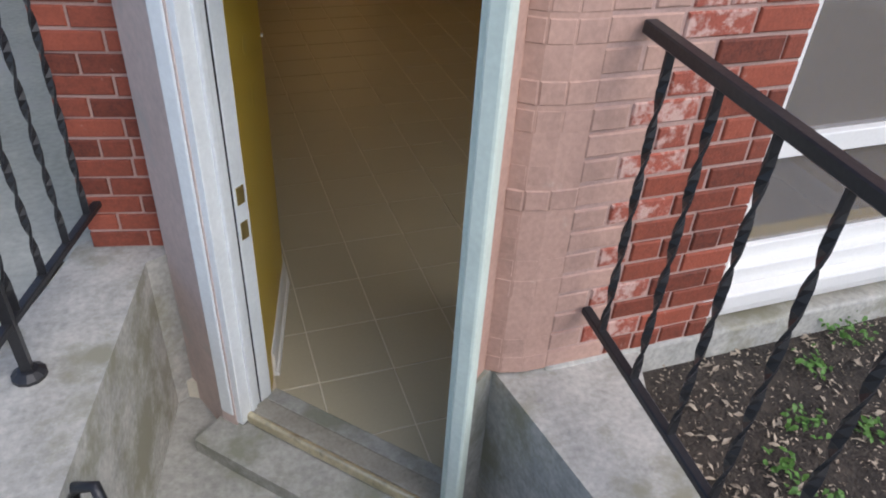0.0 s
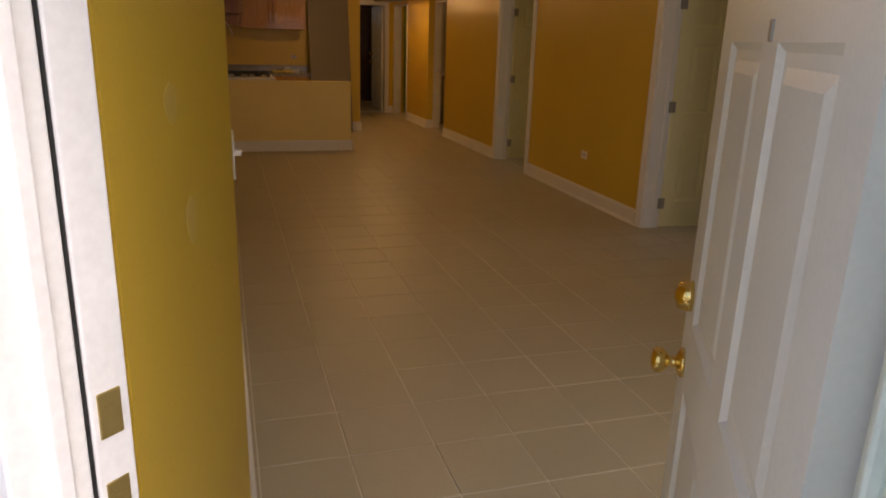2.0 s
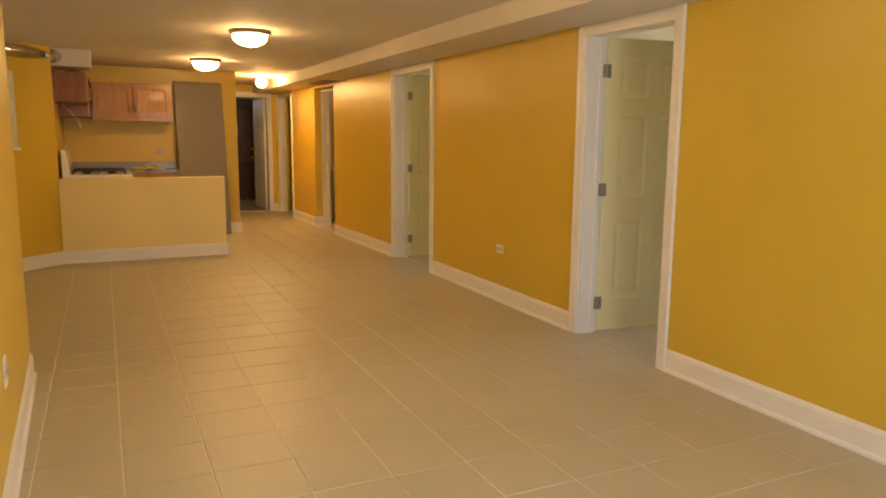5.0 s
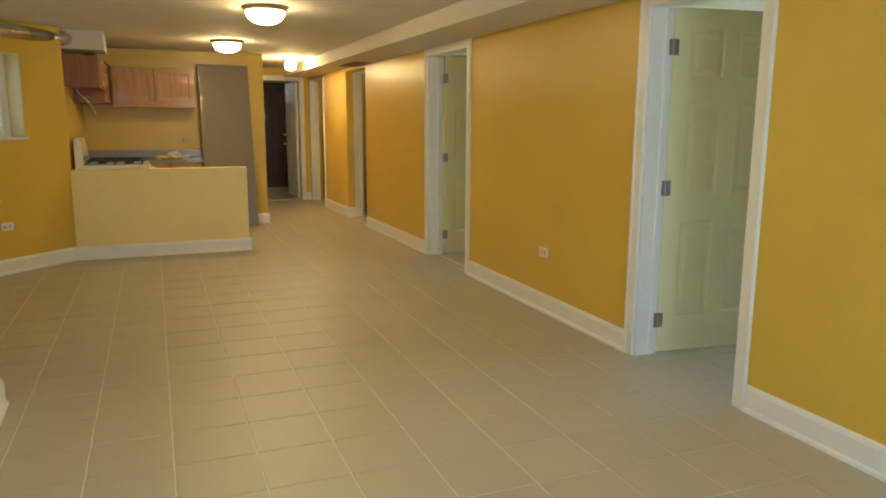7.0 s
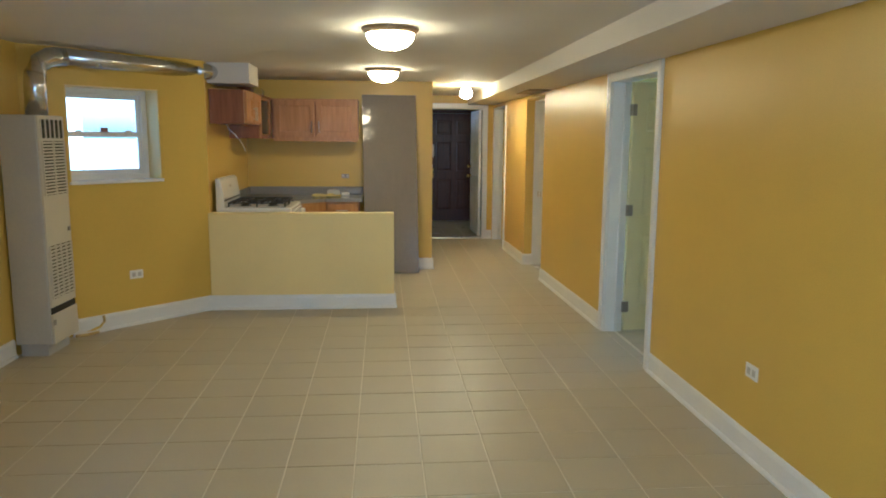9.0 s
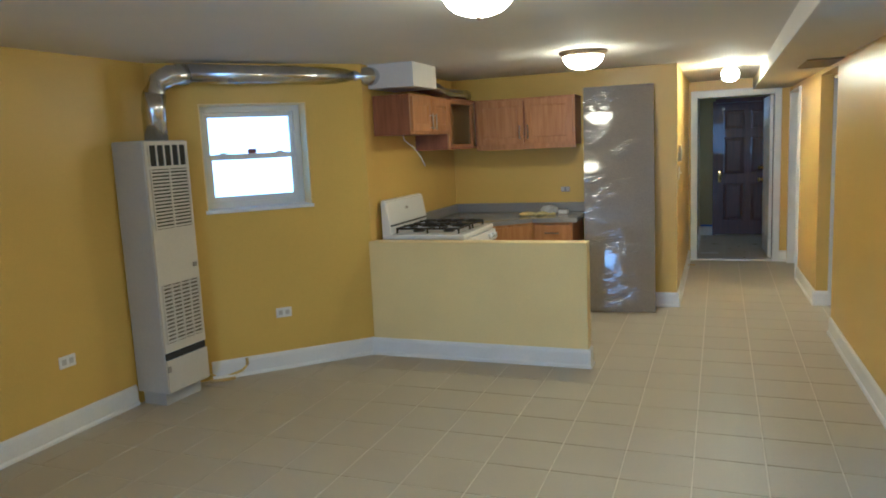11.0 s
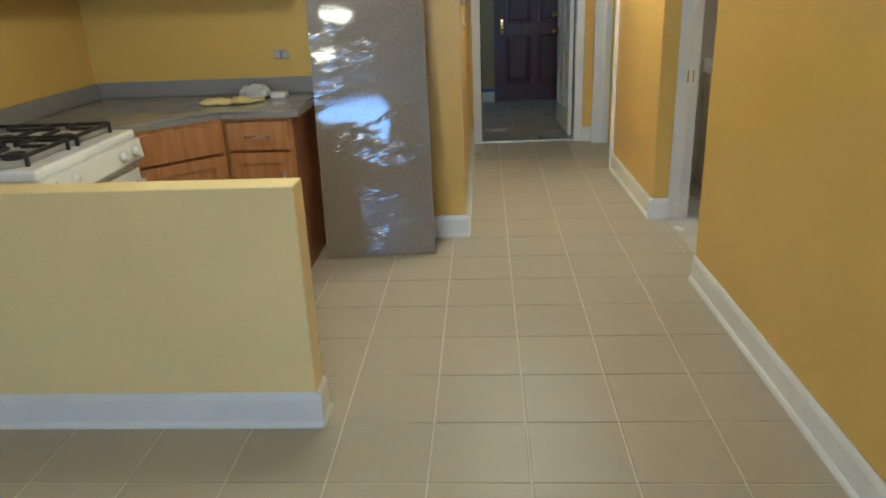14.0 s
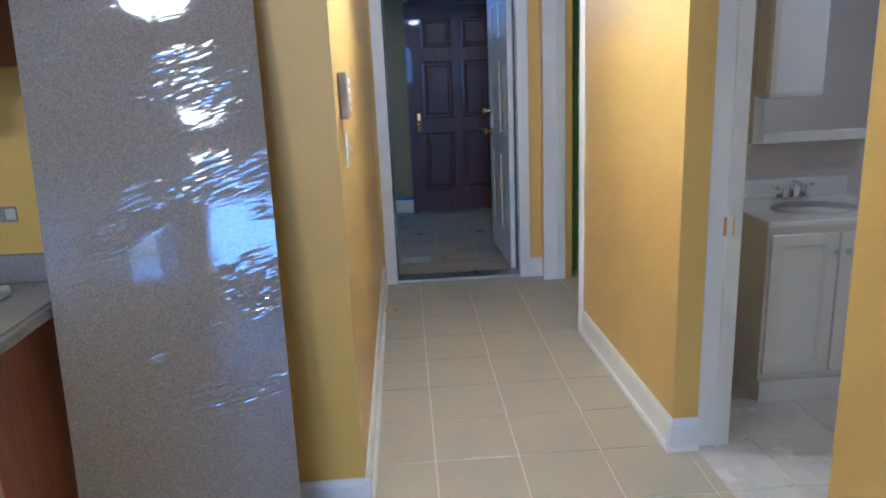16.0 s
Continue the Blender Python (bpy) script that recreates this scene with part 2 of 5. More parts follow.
def thing(name, label, category, m=None, group="", kind=""):
    """A top-level empty at the thing's base."""
    ob = new(name)
    ob.matrix_world = m or Matrix()
    return tagged(ob, label, category, group, kind)


def struct(name, bm, material, label, category):
    return tagged(part(name, bm, material), label, category, kind="structure")


def box(bm, x0, x1, y0, y1, z0, z1, bevel=0.0, m=None):
    r = bmesh.ops.create_cube(bm, size=1.0, matrix=Matrix.LocRotScale(((x0 + x1) / 2, (y0 + y1) / 2, (z0 + z1) / 2), None, (abs(x1 - x0), abs(y1 - y0), abs(z1 - z0))))
    vs = r["verts"]
    if bevel:
        es = list({e for v in vs for e in v.link_edges})
        out = bmesh.ops.bevel(bm, geom=es, offset=bevel, segments=2, affect="EDGES", profile=0.5)
        vs = list({v for f in out["faces"] for v in f.verts} | {v for v in vs if v.is_valid})
    if m is not None:
        bmesh.ops.transform(bm, matrix=m, verts=vs)
    return vs


def boxes(*args):
    bm = bmesh.new()
    for a in args:
        box(bm, *a)
    return bm


def prism(bm, poly, z0, z1, m=None):
    """An upright solid over a plan outline."""
    lo, hi = [bm.verts.new((x, y, z0)) for x, y in poly], [bm.verts.new((x, y, z1)) for x, y in poly]
    bm.faces.new(lo[::-1]), bm.faces.new(hi)
    n = len(poly)
    for i in range(n):
        bm.faces.new((lo[i], lo[(i + 1) % n], hi[(i + 1) % n], hi[i]))
    if m is not None:
        bmesh.ops.transform(bm, matrix=m, verts=lo + hi)
    return lo + hi


def prisms(*items):
    bm = bmesh.new()
    for poly, z0, z1 in items:
        prism(bm, poly, z0, z1)
    return bm


def lathe(bm, profile, steps=24, m=None):
    """Turns (radius, height) pairs about z."""
    rings = []
    for r, z in profile:
        rings.append([bm.verts.new((r * math.cos(a), r * math.sin(a), z)) for a in (2 * math.pi * i / steps for i in range(steps))])
    for a, b in zip(rings, rings[1:]):
        for i in range(steps):
            bm.faces.new((a[i], a[(i + 1) % steps], b[(i + 1) % steps], b[i]))
    bm.faces.new(rings[0][::-1]), bm.faces.new(rings[-1])
    if m is not None:
        bmesh.ops.transform(bm, matrix=m, verts=[v for r in rings for v in r])


def tube(bm, points, radius, steps=12):
    """A round bar or hose along points."""
    pts = [Vector(p) for p in points]
    rings = []
    up = Vector((0.31, 0.17, 0.93)).normalized()
    for i, p in enumerate(pts):
        d = (pts[min(i + 1, len(pts) - 1)] - pts[max(i - 1, 0)]).normalized()
        a = d.cross(up).normalized()
        b = d.cross(a).normalized()
        up = b.cross(d) * -1 if False else up
        rings.append([bm.verts.new(p + radius * (math.cos(t) * a + math.sin(t) * b)) for t in (2 * math.pi * k / steps for k in range(steps))])
    for a, b in zip(rings, rings[1:]):
        for i in range(steps):
            bm.faces.new((a[i], a[(i + 1) % steps], b[(i + 1) % steps], b[i]))
    bm.faces.new(rings[0][::-1]), bm.faces.new(rings[-1])


def clip(poly, edges):
    """A convex outline cut to the left side of each directed edge."""
    for (ax, ay), (bx, by) in edges:
        out = []
        for i, p in enumerate(poly):
            q = poly[(i + 1) % len(poly)]
            sp, sq = ((bx - ax) * (v[1] - ay) - (by - ay) * (v[0] - ax) for v in (p, q))
            if sp >= 0:
                out.append(p)
            if sp * sq < 0:
                k = sp / (sp - sq)
                out.append((p[0] + k * (q[0] - p[0]), p[1] + k * (q[1] - p[1])))
        poly = out
        if len(poly) < 3:
            return []
    return poly


def sides(poly):
    return [(poly[i], poly[(i + 1) % len(poly)]) for i in range(len(poly))]


def wall_y(x0, x1, y0, y1, z0, z1, holes):
    """A wall along y with openings (y0, y1, z0, z1)."""
    bm = bmesh.new()
    at = y0
    for a, b, lo, hi in sorted(holes):
        box(bm, x0, x1, at, a, z0, z1)
        if lo > z0:
            box(bm, x0, x1, a, b, z0, lo)
        if hi < z1:
            box(bm, x0, x1, a, b, hi, z1)
        at = b
    box(bm, x0, x1, at, y1, z0, z1)
    return bm


# ---------------------------------------------------------------- plan
H = 2.24                                   # ceiling height
P, Q = Vector((0.495, -0.630)), Vector((1.10, -1.285))   # the front door's jambs
U = (Q - P).normalized()                   # along the front door's sill
N = Vector((-U.y, U.x))                    # into the room
BASE = 0.65                                # foot of the brickwork
PITCH, TX, TY = 0.33, 0.715, 0.38           # floor tiles


def pq(a, b):
    """Plan point a metres along the sill from the latch jamb and b metres into the room."""
    v = P + a * U + b * N
    return (v.x, v.y)


DW = (Q - P).length
DOOR_M = Matrix(((U.x, N.x, 0, P.x), (U.y, N.y, 0, P.y), (0, 0, 1, 0), (0, 0, 0, 1)))

# ---------------------------------------------------------------- structure


def right_wall():
    """The long wall; the stretches past the second bedroom run slightly inward."""
    bm = wall_y(4.0, 4.15, -1.015, 7.3, 0, H, [(2.69, 3.525, 0, 2.06), (6.045, 7.035, 0, 2.06)])
    prism(bm, [(4.0, 7.3), (3.955, 9.24), (4.10, 9.24), (4.15, 7.3)], 0, H)
    box(bm, 3.955, 4.10, 9.24, 10.245, 2.06, H)
    prism(bm, [(3.957, 10.245), (4.058, 10.245), (4.058, 10.272), (4.10, 10.272), (4.10, 11.53), (3.925, 11.53)], 0, H)
    box(bm, 3.925, 4.10, 11.53, 12.56, 2.06, H)
    box(bm, 3.905, 4.10, 12.56, 12.79, 0, H)
    return bm


struct("wall_right", right_wall(), YELLOW, "long yellow painted wall with four door openings", "wall")
struct("wall_left", prisms(([(0.515, -0.605), (0.678, 0.1), (0.672, 2.0), (0.607, 4.0), (0.3, 4.0), (0.02, 3.6), (-0.025, -0.291), (0.255, -0.375)], 0, H)), YELLOW, "yellow painted wall beside the front door", "wall")
struct("wall_bay_return", boxes((-0.9, 0.3, 3.85, 4.0, 0, H)), YELLOW, "yellow painted return wall of the bay", "wall")
struct("wall_bay", prisms(([(-0.475, 3.85), (-0.46, 6.93), (-0.72, 7.1), (-0.72, 3.85)], 0, H)), YELLOW, "yellow painted wall behind the wall heater", "wall")
DIAG = Matrix.Translation((-0.5, 6.882, 0)) @ pose(0, 0, 0, 0, 0, 45)   # along the window wall: x along it, y outward
LD = 1.57
bm = bmesh.new()
W0, W1, WZ0, WZ1 = 0.38, 1.13, 1.22, 1.965
for a in ((-0.2, W0, 0, 0.32, 0, H), (W1, LD, 0, 0.32, 0, H), (W0, W1, 0, 0.32, 0, WZ0), (W0, W1, 0, 0.32, WZ1, H)):
    box(bm, *a, m=DIAG)
struct("wall_window", bm, YELLOW, "yellow painted angled wall with a deep window opening", "wall")
struct("wall_kitchen_left", boxes((0.3, 0.60, 7.99, 10.15, 0, H)), YELLOW, "yellow painted kitchen wall behind the range", "wall")
struct("wall_kitchen_back", boxes((0.60, 2.77, 9.985, 10.13, 0, H)), YELLOW, "yellow painted kitchen back wall", "wall")
struct("wall_hall_left", boxes((2.64, 2.77, 10.13, 12.66, 0, H)), YELLOW, "yellow painted hallway wall", "wall")
struct("wall_hall_end", boxes((2.5, 2.855, 12.66, 12.79, 0, H), (3.76, 3.905, 12.66, 12.79, 0, H), (2.855, 3.76, 12.66, 12.79, 2.05, H)), YELLOW, "yellow painted wall at the end of the hallway with a door opening", "wall")
struct("half_wall", boxes((0.60, 2.28, 7.965, 8.083, 0, 0.895, 0.006)), CREAM, "pale yellow kitchen half wall with a flat top", "wall")
struct("wall_front", boxes((1.365, 1.935, -1.265, -1.015, 0, H), (3.415, 4.465, -1.265, -1.015, 0, H), (1.935, 3.415, -1.265, -1.015, 0, 0.80), (1.935, 3.415, -1.265, -1.015, 2.0, H)), YELLOW, "yellow painted front wall with a wide window opening", "wall")
struct("wall_door_corner", prisms(([pq(DW + 0.03, -0.02), (1.195, -1.265), (1.365, -1.265), (1.365, -1.015), pq(DW + 0.03, 0.18)], 0, H)), YELLOW, "painted corner beside the front door hinges", "wall")
struct("wall_door_head", prisms(([pq(-0.05, -0.1), pq(DW + 0.05, -0.1), pq(DW + 0.05, 0.1), pq(-0.05, 0.1)], 2.07, H)), YELLOW, "wall over the front door", "wall")
OUT = [(-0.025, -0.265), (0.255, -0.385), (1.115, -1.305), (1.215, -1.325), (6.7, -1.325), (6.7, 16.2), (-0.9, 16.2), (-0.9, 3.6), (-0.025, 3.6)]
struct("ceiling", prisms((OUT, H, H + 0.12)), CEIL, "off-white painted ceiling", "ceiling")
struct("soffit", boxes((3.50, 4.0, -1.015, 12.66, 2.10, H + 0.002, 0.004)), CEIL, "off-white boxed soffit running along the ceiling", "soffit")
# unseen storey, added to close the house above and shade the sky
struct("upper_storey", prisms((OUT, H + 0.12, 5.6)), BRICK, "unseen red brick upper storey added over the house", "house")
# rooms behind the open doors
struct("bedroom_wall", boxes((4.15, 6.6, -1.015, -0.8, 0, H), (6.5, 6.65, -1.015, 2.5, 0, H), (6.5, 6.65, 4.7, 6.9, 0, H), (6.5, 6.65, 8.9, 13.4, 0, H), (6.5, 6.65, 14.8, 16, 0, H), (6.5, 6.65, 2.5, 4.7, 0, 0.7), (6.5, 6.65, 2.5, 4.7, 1.9, H), (6.5, 6.65, 6.9, 8.9, 0, 0.7), (6.5, 6.65, 6.9, 8.9, 1.9, H), (6.5, 6.65, 13.4, 14.8, 0, 0.7), (4.15, 6.5, 5.2, 5.3, 0, H), (4.10, 6.5, 9.08, 9.18, 0, H)), mat("bedroom_wall_paint", (0.60, 0.56, 0.20), 0.55, var=0.06, scale=2), "plain painted bedroom walls", "wall")
struct("bath_wall", boxes((4.10, 6.5, 11.10, 11.22, 0, H), (6.3, 6.5, 9.18, 11.10, 0, H), (4.20, 6.3, 9.18, 9.24, 0, H)), BATHWALL, "pale painted bathroom walls", "wall")
struct("green_room_wall", boxes((4.10, 6.5, 12.75, 12.9, 0, H), (6.3, 6.5, 11.22, 12.75, 0, H), (4.10, 6.3, 11.22, 11.24, 0, H)), GREEN, "bright green painted bedroom walls", "wall")
struct("laundry_wall", boxes((2.66, 2.84, 12.79, 12.95, 0, H), (2.66, 2.84, 14.2, 15.3, 0, H), (2.66, 2.84, 12.95, 14.2, 0, 1.80), (2.66, 2.84, 12.95, 14.2, 2.08, H), (4.9, 5.05, 12.9, 13.3, 0, H), (4.9, 5.05, 14.8, 15.3, 0, H), (4.9, 5.05, 13.3, 14.8, 0, 1.2), (4.9, 5.05, 13.3, 14.8, 2.05, H), (2.66, 5.05, 15.12, 15.3, 0, H)), OLIVE, "olive grey painted back room walls", "wall")

# floors: bed, then tiles
struct("floor", prisms(([pq(0, 0.03), pq(DW + 0.05, 0.03), (1.46, -1.015), (6.6, -1.015), (6.6, 9.15), (4.06, 9.15), (4.06, 12.72), (-0.7, 12.72), (-0.7, 0)], -0.12, -0.0035)), GROUT, "light grout bed of the tiled floor", "floor")
struct("back_room_floor", boxes((2.66, 5.0, 12.72, 15.3, -0.12, -0.004)), GROUT, "grout bed of the grey tiled back room floor", "floor")
struct("bath_floor", boxes((4.06, 6.5, 9.15, 12.75, -0.12, -0.004)), GROUT, "grout bed of the pale tiled bathroom floor", "floor")

# baseboards


def baseboard(name, x0, y0, x1, y1, side=1, h=0.135):
    """A moulded board along a wall line; side 1: it stands to the left of the direction."""
    d = Vector((x1 - x0, y1 - y0))
    length = d.length
    d.normalize()
    m = Matrix(((d.x, -d.y * side, 0, x0), (d.y, d.x * side, 0, y0), (0, 0, 1, 0), (0, 0, 0, 1)))
    bm = bmesh.new()
    prof = [(0, 0), (0.026, 0), (0.026, 0.012), (0.020, 0.022), (0.014, 0.024), (0.014, h - 0.025), (0.009, h - 0.008), (0.004, h), (0, h)]
    a, b = [bm.verts.new((0, p, z)) for p, z in prof], [bm.verts.new((length, p, z)) for p, z in prof]
    n = len(prof)
    bm.faces.new(a), bm.faces.new(b[::-1])
    for i in range(n):
        bm.faces.new((a[i], b[i], b[(i + 1) % n], a[(i + 1) % n]))
    bmesh.ops.transform(bm, matrix=m, verts=bm.verts)
    return struct(name, bm, TRIM, "white painted moulded baseboard", "baseboard")


for y0, y1 in ((-1.015, 2.615), (3.60, 5.97)):
    baseboard("baseboard", 4.0, y0, 4.0, y1, 1)
baseboard("baseboard", 3.999, 7.11, 3.956, 9.24, 1)
baseboard("baseboard", 3.957, 10.22, 3.925, 11.505, 1)
baseboard("baseboard", 3.932, 10.245, 4.058, 10.245, -1)
baseboard("baseboard", 0.535, -0.515, 0.676, 0.1, -1)
baseboard("baseboard", 0.676, 0.1, 0.671, 2.0, -1)
baseboard("baseboard", 0.671, 2.0, 0.606, 4.0, -1)
baseboard("baseboard", -0.47, 4.0, 0.61, 4.0, 1)
baseboard("baseboard", -0.474, 4.0, -0.462, 6.56, -1)
baseboard("baseboard", -0.28, 7.102, 0.60, 7.982, -1)
baseboard("baseboard", 0.58, 7.965, 2.298, 7.965, -1)
baseboard("baseboard", 2.28, 7.953, 2.28, 8.083, -1)
baseboard("baseboard", 1.98, 9.985, 2.788, 9.985, -1)
baseboard("baseboard", 2.77, 9.972, 2.77, 12.66, -1)
baseboard("baseboard", 3.82, 12.66, 3.905, 12.66, -1)
baseboard("baseboard", 1.415, -1.015, 3.99, -1.015, 1)
baseboard("baseboard", 2.84, 15.0, 2.84, 12.83, 1)
baseboard("baseboard", 2.84, 15.12, 3.03, 15.12, -1)
struct("tape_strip", boxes((2.86, 3.03, 15.099, 15.104, 0.137, 0.165)), TAPE, "strip of blue painter's tape over the baseboard", "tape")

# door frames along the right wall


def casing(bm, x, y0, y1, top, w=0.075, t=0.018, out=-1):
    """Flat casing with a raised outer band round an opening in a wall along y."""
    a, b = (x + out * t, x) if out < 0 else (x, x + t)
    for s0, s1 in ((y0 - w, y0), (y1, y1 + w)):
        box(bm, a, b, s0, s1, 0, top + w, 0.004)
        lip = (s0, s0 + 0.018) if s0 < y0 - 0.01 else (s1 - 0.018, s1)
        box(bm, a + out * 0.006, a, lip[0], lip[1], 0, top + w, 0.002)
    box(bm, a, b, y0, y1, top, top + w, 0.004)


def door_frame(name, y0, y1, casings=True, x0=4.0, x1=4.15, top=2.045):
    root = thing(name, "white painted door frame with moulded casing", "door frame", kind="structure")
    bm = bmesh.new()
    j = 0.018
    box(bm, x0, x1, y0, y0 + j, 0, top)
    box(bm, x0, x1, y1 - j, y1, 0, top)
    box(bm, x0, x1, y0 + j, y1 - j, top - j, top)
    part("jamb", bm, TRIM, root)
    bm = bmesh.new()
    xs = x1 - 0.06
    box(bm, xs, xs + 0.02, y0 + j, y0 + j + 0.012, 0, top - j)
    box(bm, xs, xs + 0.02, y1 - j - 0.012, y1 - j, 0, top - j)
    part("stop", bm, TRIM, root)
    if casings:
        bm = bmesh.new()
        casing(bm, x0, y0 + 0.006, y1 - 0.006, min(top - 0.006, 2.024))
        part("casing", bm, TRIM, root)
    return root


door_frame("door_frame_1", 2.69, 3.525)
door_frame("door_frame_2", 6.045, 7.035)
door_frame("door_frame_4", 11.53, 12.56, False, 3.90, 4.05)
bath = door_frame("door_frame_3", 9.24, 10.272, False, 4.06, 4.19)
part("strike_plate", boxes((4.12, 4.16, 10.248, 10.2535, 0.86, 0.93)), BRASS, bath, "small brass strike plate")


def panel_leaf(bm, w, h, t, cols=2):
    """A moulded six-panel leaf: x along it from the hinge, y its thickness, with recessed fields both sides."""
    stile, mull = 0.115, 0.1
    rails = [(0.22, 0.80), (0.95, 1.50), (1.63, h - 0.12)]
    cw = (w - 2 * stile - mull) / 2
    xs = [0, stile, stile + cw, stile + cw + mull, stile + 2 * cw + mull, w]
    zs = [0] + [z for r in rails for z in r] + [h]
    grid = {}
    for side, y in ((0, 0.0), (1, t)):
        for i, x in enumerate(xs):
            for k, z in enumerate(zs):
                grid[side, i, k] = bm.verts.new((x, y, z))
    for side in (0, 1):
        for i in range(5):
            for k in range(7):
                a, b, c, d = grid[side, i, k], grid[side, i + 1, k], grid[side, i + 1, k + 1], grid[side, i, k + 1]
                if i in (1, 3) and k in (1, 3, 5):
                    y0 = a.co.y
                    s = 1 if side == 0 else -1
                    rings = [[a, b, c, d]]
                    for inset, depth in ((0.012, 0.009), (0.03, 0.009), (0.05, 0.003)):
                        rings.append([bm.verts.new((x, y0 + s * depth, z)) for x, z in ((a.co.x + inset, a.co.z + inset), (b.co.x - inset, b.co.z + inset), (c.co.x - inset, c.co.z - inset), (d.co.x + inset, d.co.z - inset))])
                    for r0, r1 in zip(rings, rings[1:]):
                        for q in range(4):
                            bm.faces.new((r0[q], r0[(q + 1) % 4], r1[(q + 1) % 4], r1[q]))
                    bm.faces.new(rings[-1])
                else:
                    bm.faces.new((a, b, c, d))
    nx, nz = len(xs) - 1, len(zs) - 1
    for i in range(nx):
        for k in (0, nz):
            bm.faces.new((grid[0, i, k], grid[0, i + 1, k], grid[1, i + 1, k], grid[1, i, k]))
    for k in range(nz):
        for i in (0, nx):
            bm.faces.new((grid[0, i, k], grid[0, i, k + 1], grid[1, i, k + 1], grid[1, i, k]))


def knob(bm, m):
    """A round knob on a rose, along +z of m."""
    lathe(bm, [(0.032, 0), (0.032, 0.006), (0.022, 0.012), (0.012, 0.016), (0.011, 0.030), (0.020, 0.036), (0.027, 0.046), (0.027, 0.056), (0.020, 0.064), (0.006, 0.067)], 24, m)


def leaf(name, label, m, w, h, material, hinges=(0.2, 1.0, 1.8), knobs=((0.93, BRASS, "brass door knob"),), t=0.035, hinge_side=0):
    root = thing(name, label, "door", m)
    bm = bmesh.new()
    panel_leaf(bm, w, h, t)
    body = part("leaf", bm, material, root)
    for z in hinges:
        bm = bmesh.new()
        y = -0.006 if hinge_side == 0 else t + 0.006
        lathe(bm, [(0.007, z - 0.045), (0.007, z + 0.045)], 10, Matrix.Translation((-0.004, y, 0)))
        box(bm, -0.028, 0.03, y - 0.002 if hinge_side else y, y if hinge_side else y + 0.002 + 0.003, z - 0.044, z + 0.044)
        part("hinge", bm, HINGE, root, "tarnished steel hinge")
    for z, k, lab in knobs:
        bm = bmesh.new()
        knob(bm, Matrix.Translation((w - 0.065, 0, z)) @ pose(0, 0, 0, 90))
        knob(bm, Matrix.Translation((w - 0.065, t, z)) @ pose(0, 0, 0, -90))
        part("knob", bm, k, root, lab, True)
    return root


# bedroom doors swung into their rooms, hinged on the far jamb
leaf("bedroom_door", "white six-panel bedroom door standing half open", Matrix.Translation((4.15, 3.50, 0.012)) @ pose(0, 0, 0, 0, 0, -6), 0.78, 2.02, WARMLITDOOR, hinge_side=0)
leaf("bedroom_door", "white six-panel bedroom door standing open", Matrix.Translation((4.165, 7.0, 0.012)) @ pose(0, 0, 0, 0, 0, 6), 0.78, 2.02, WARMLITDOOR, hinge_side=0)

# back door frame and leaf
bd = thing("door_frame_5", "white painted frame of the hallway end door", "door frame", kind="structure")
bm = boxes((2.792, 2.87, 12.635, 12.66, 0, 2.12, 0.004), (3.745, 3.82, 12.635, 12.66, 0, 2.12, 0.004), (2.87, 3.745, 12.635, 12.66, 2.035, 2.12, 0.004))
part("casing", bm, TRIM, bd)
part("jamb", boxes((2.855, 2.87, 12.66, 12.79, 0, 2.05), (3.745, 3.76, 12.66, 12.79, 0, 2.05), (2.87, 3.745, 12.66, 12.79, 2.035, 2.05)), TRIM, bd)
part("threshold", boxes((2.87, 3.745, 12.64, 12.80, 0, 0.022, 0.006)), STEEL, bd, "worn metal threshold")
part("weatherstrip", boxes((3.738, 3.7445, 12.73, 12.74, 0.02, 2.03), (2.8705, 2.877, 12.73, 12.74, 0.02, 2.03)), BLACK, bd, "black rubber weatherstrip")
leaf("back_door", "white panelled steel door swung open into the back room", Matrix.Translation((3.74, 12.80, 0.025)) @ pose(0, 0, 0, 0, 0, 92), 0.85, 2.0, mat("cool_white_door_paint", (0.80, 0.79, 0.76), 0.3, var=0.04), knobs=((0.93, BRASS, "brass door knob"), (1.09, BRASS, "brass deadbolt")), hinge_side=0)

# ---------------------------------------------------------------- front door
fd = thing("front_door_frame", "white weathered front door frame with brickmould", "door frame", DOOR_M, kind="structure")
part("latch_jamb", boxes((-0.035, 0.0, -0.155, -0.045, -0.02, 2.07, 0.004), (-0.028, 0.006, -0.04, 0.02, 0, 2.07, 0.003), (-0.10, -0.035, -0.165, -0.125, 0.02, 2.12, 0.008), (-0.015, 0.012, -0.10, -0.075, 0.0, 2.06, 0.004)), JAMBOUT, fd)
part("weatherstrip", boxes((-0.03, 0.001, -0.0445, -0.0405, 0, 2.06)), BLACK, fd, "dark gap of the weatherstrip")
# the hinge side's shade is put into its colour as a pale green tint
part("hinge_jamb", boxes((DW, DW + 0.035, -0.155, 0.11, -0.02, 2.07, 0.004), (DW - 0.012, DW + 0.002, -0.10, -0.06, 0.0, 2.06, 0.004), (DW + 0.02, DW + 0.075, -0.175, -0.12, 0.0, 2.12, 0.010)), mat("shaded_white_frame", (0.66, 0.75, 0.66), 0.45, var=0.1, scale=7, fine=60, bump=0.12), fd, "white frame side tinted pale green for its shade")
part("head_jamb", boxes((-0.10, DW + 0.10, -0.175, 0.02, 2.07, 2.13, 0.006)), JAMBOUT, fd)
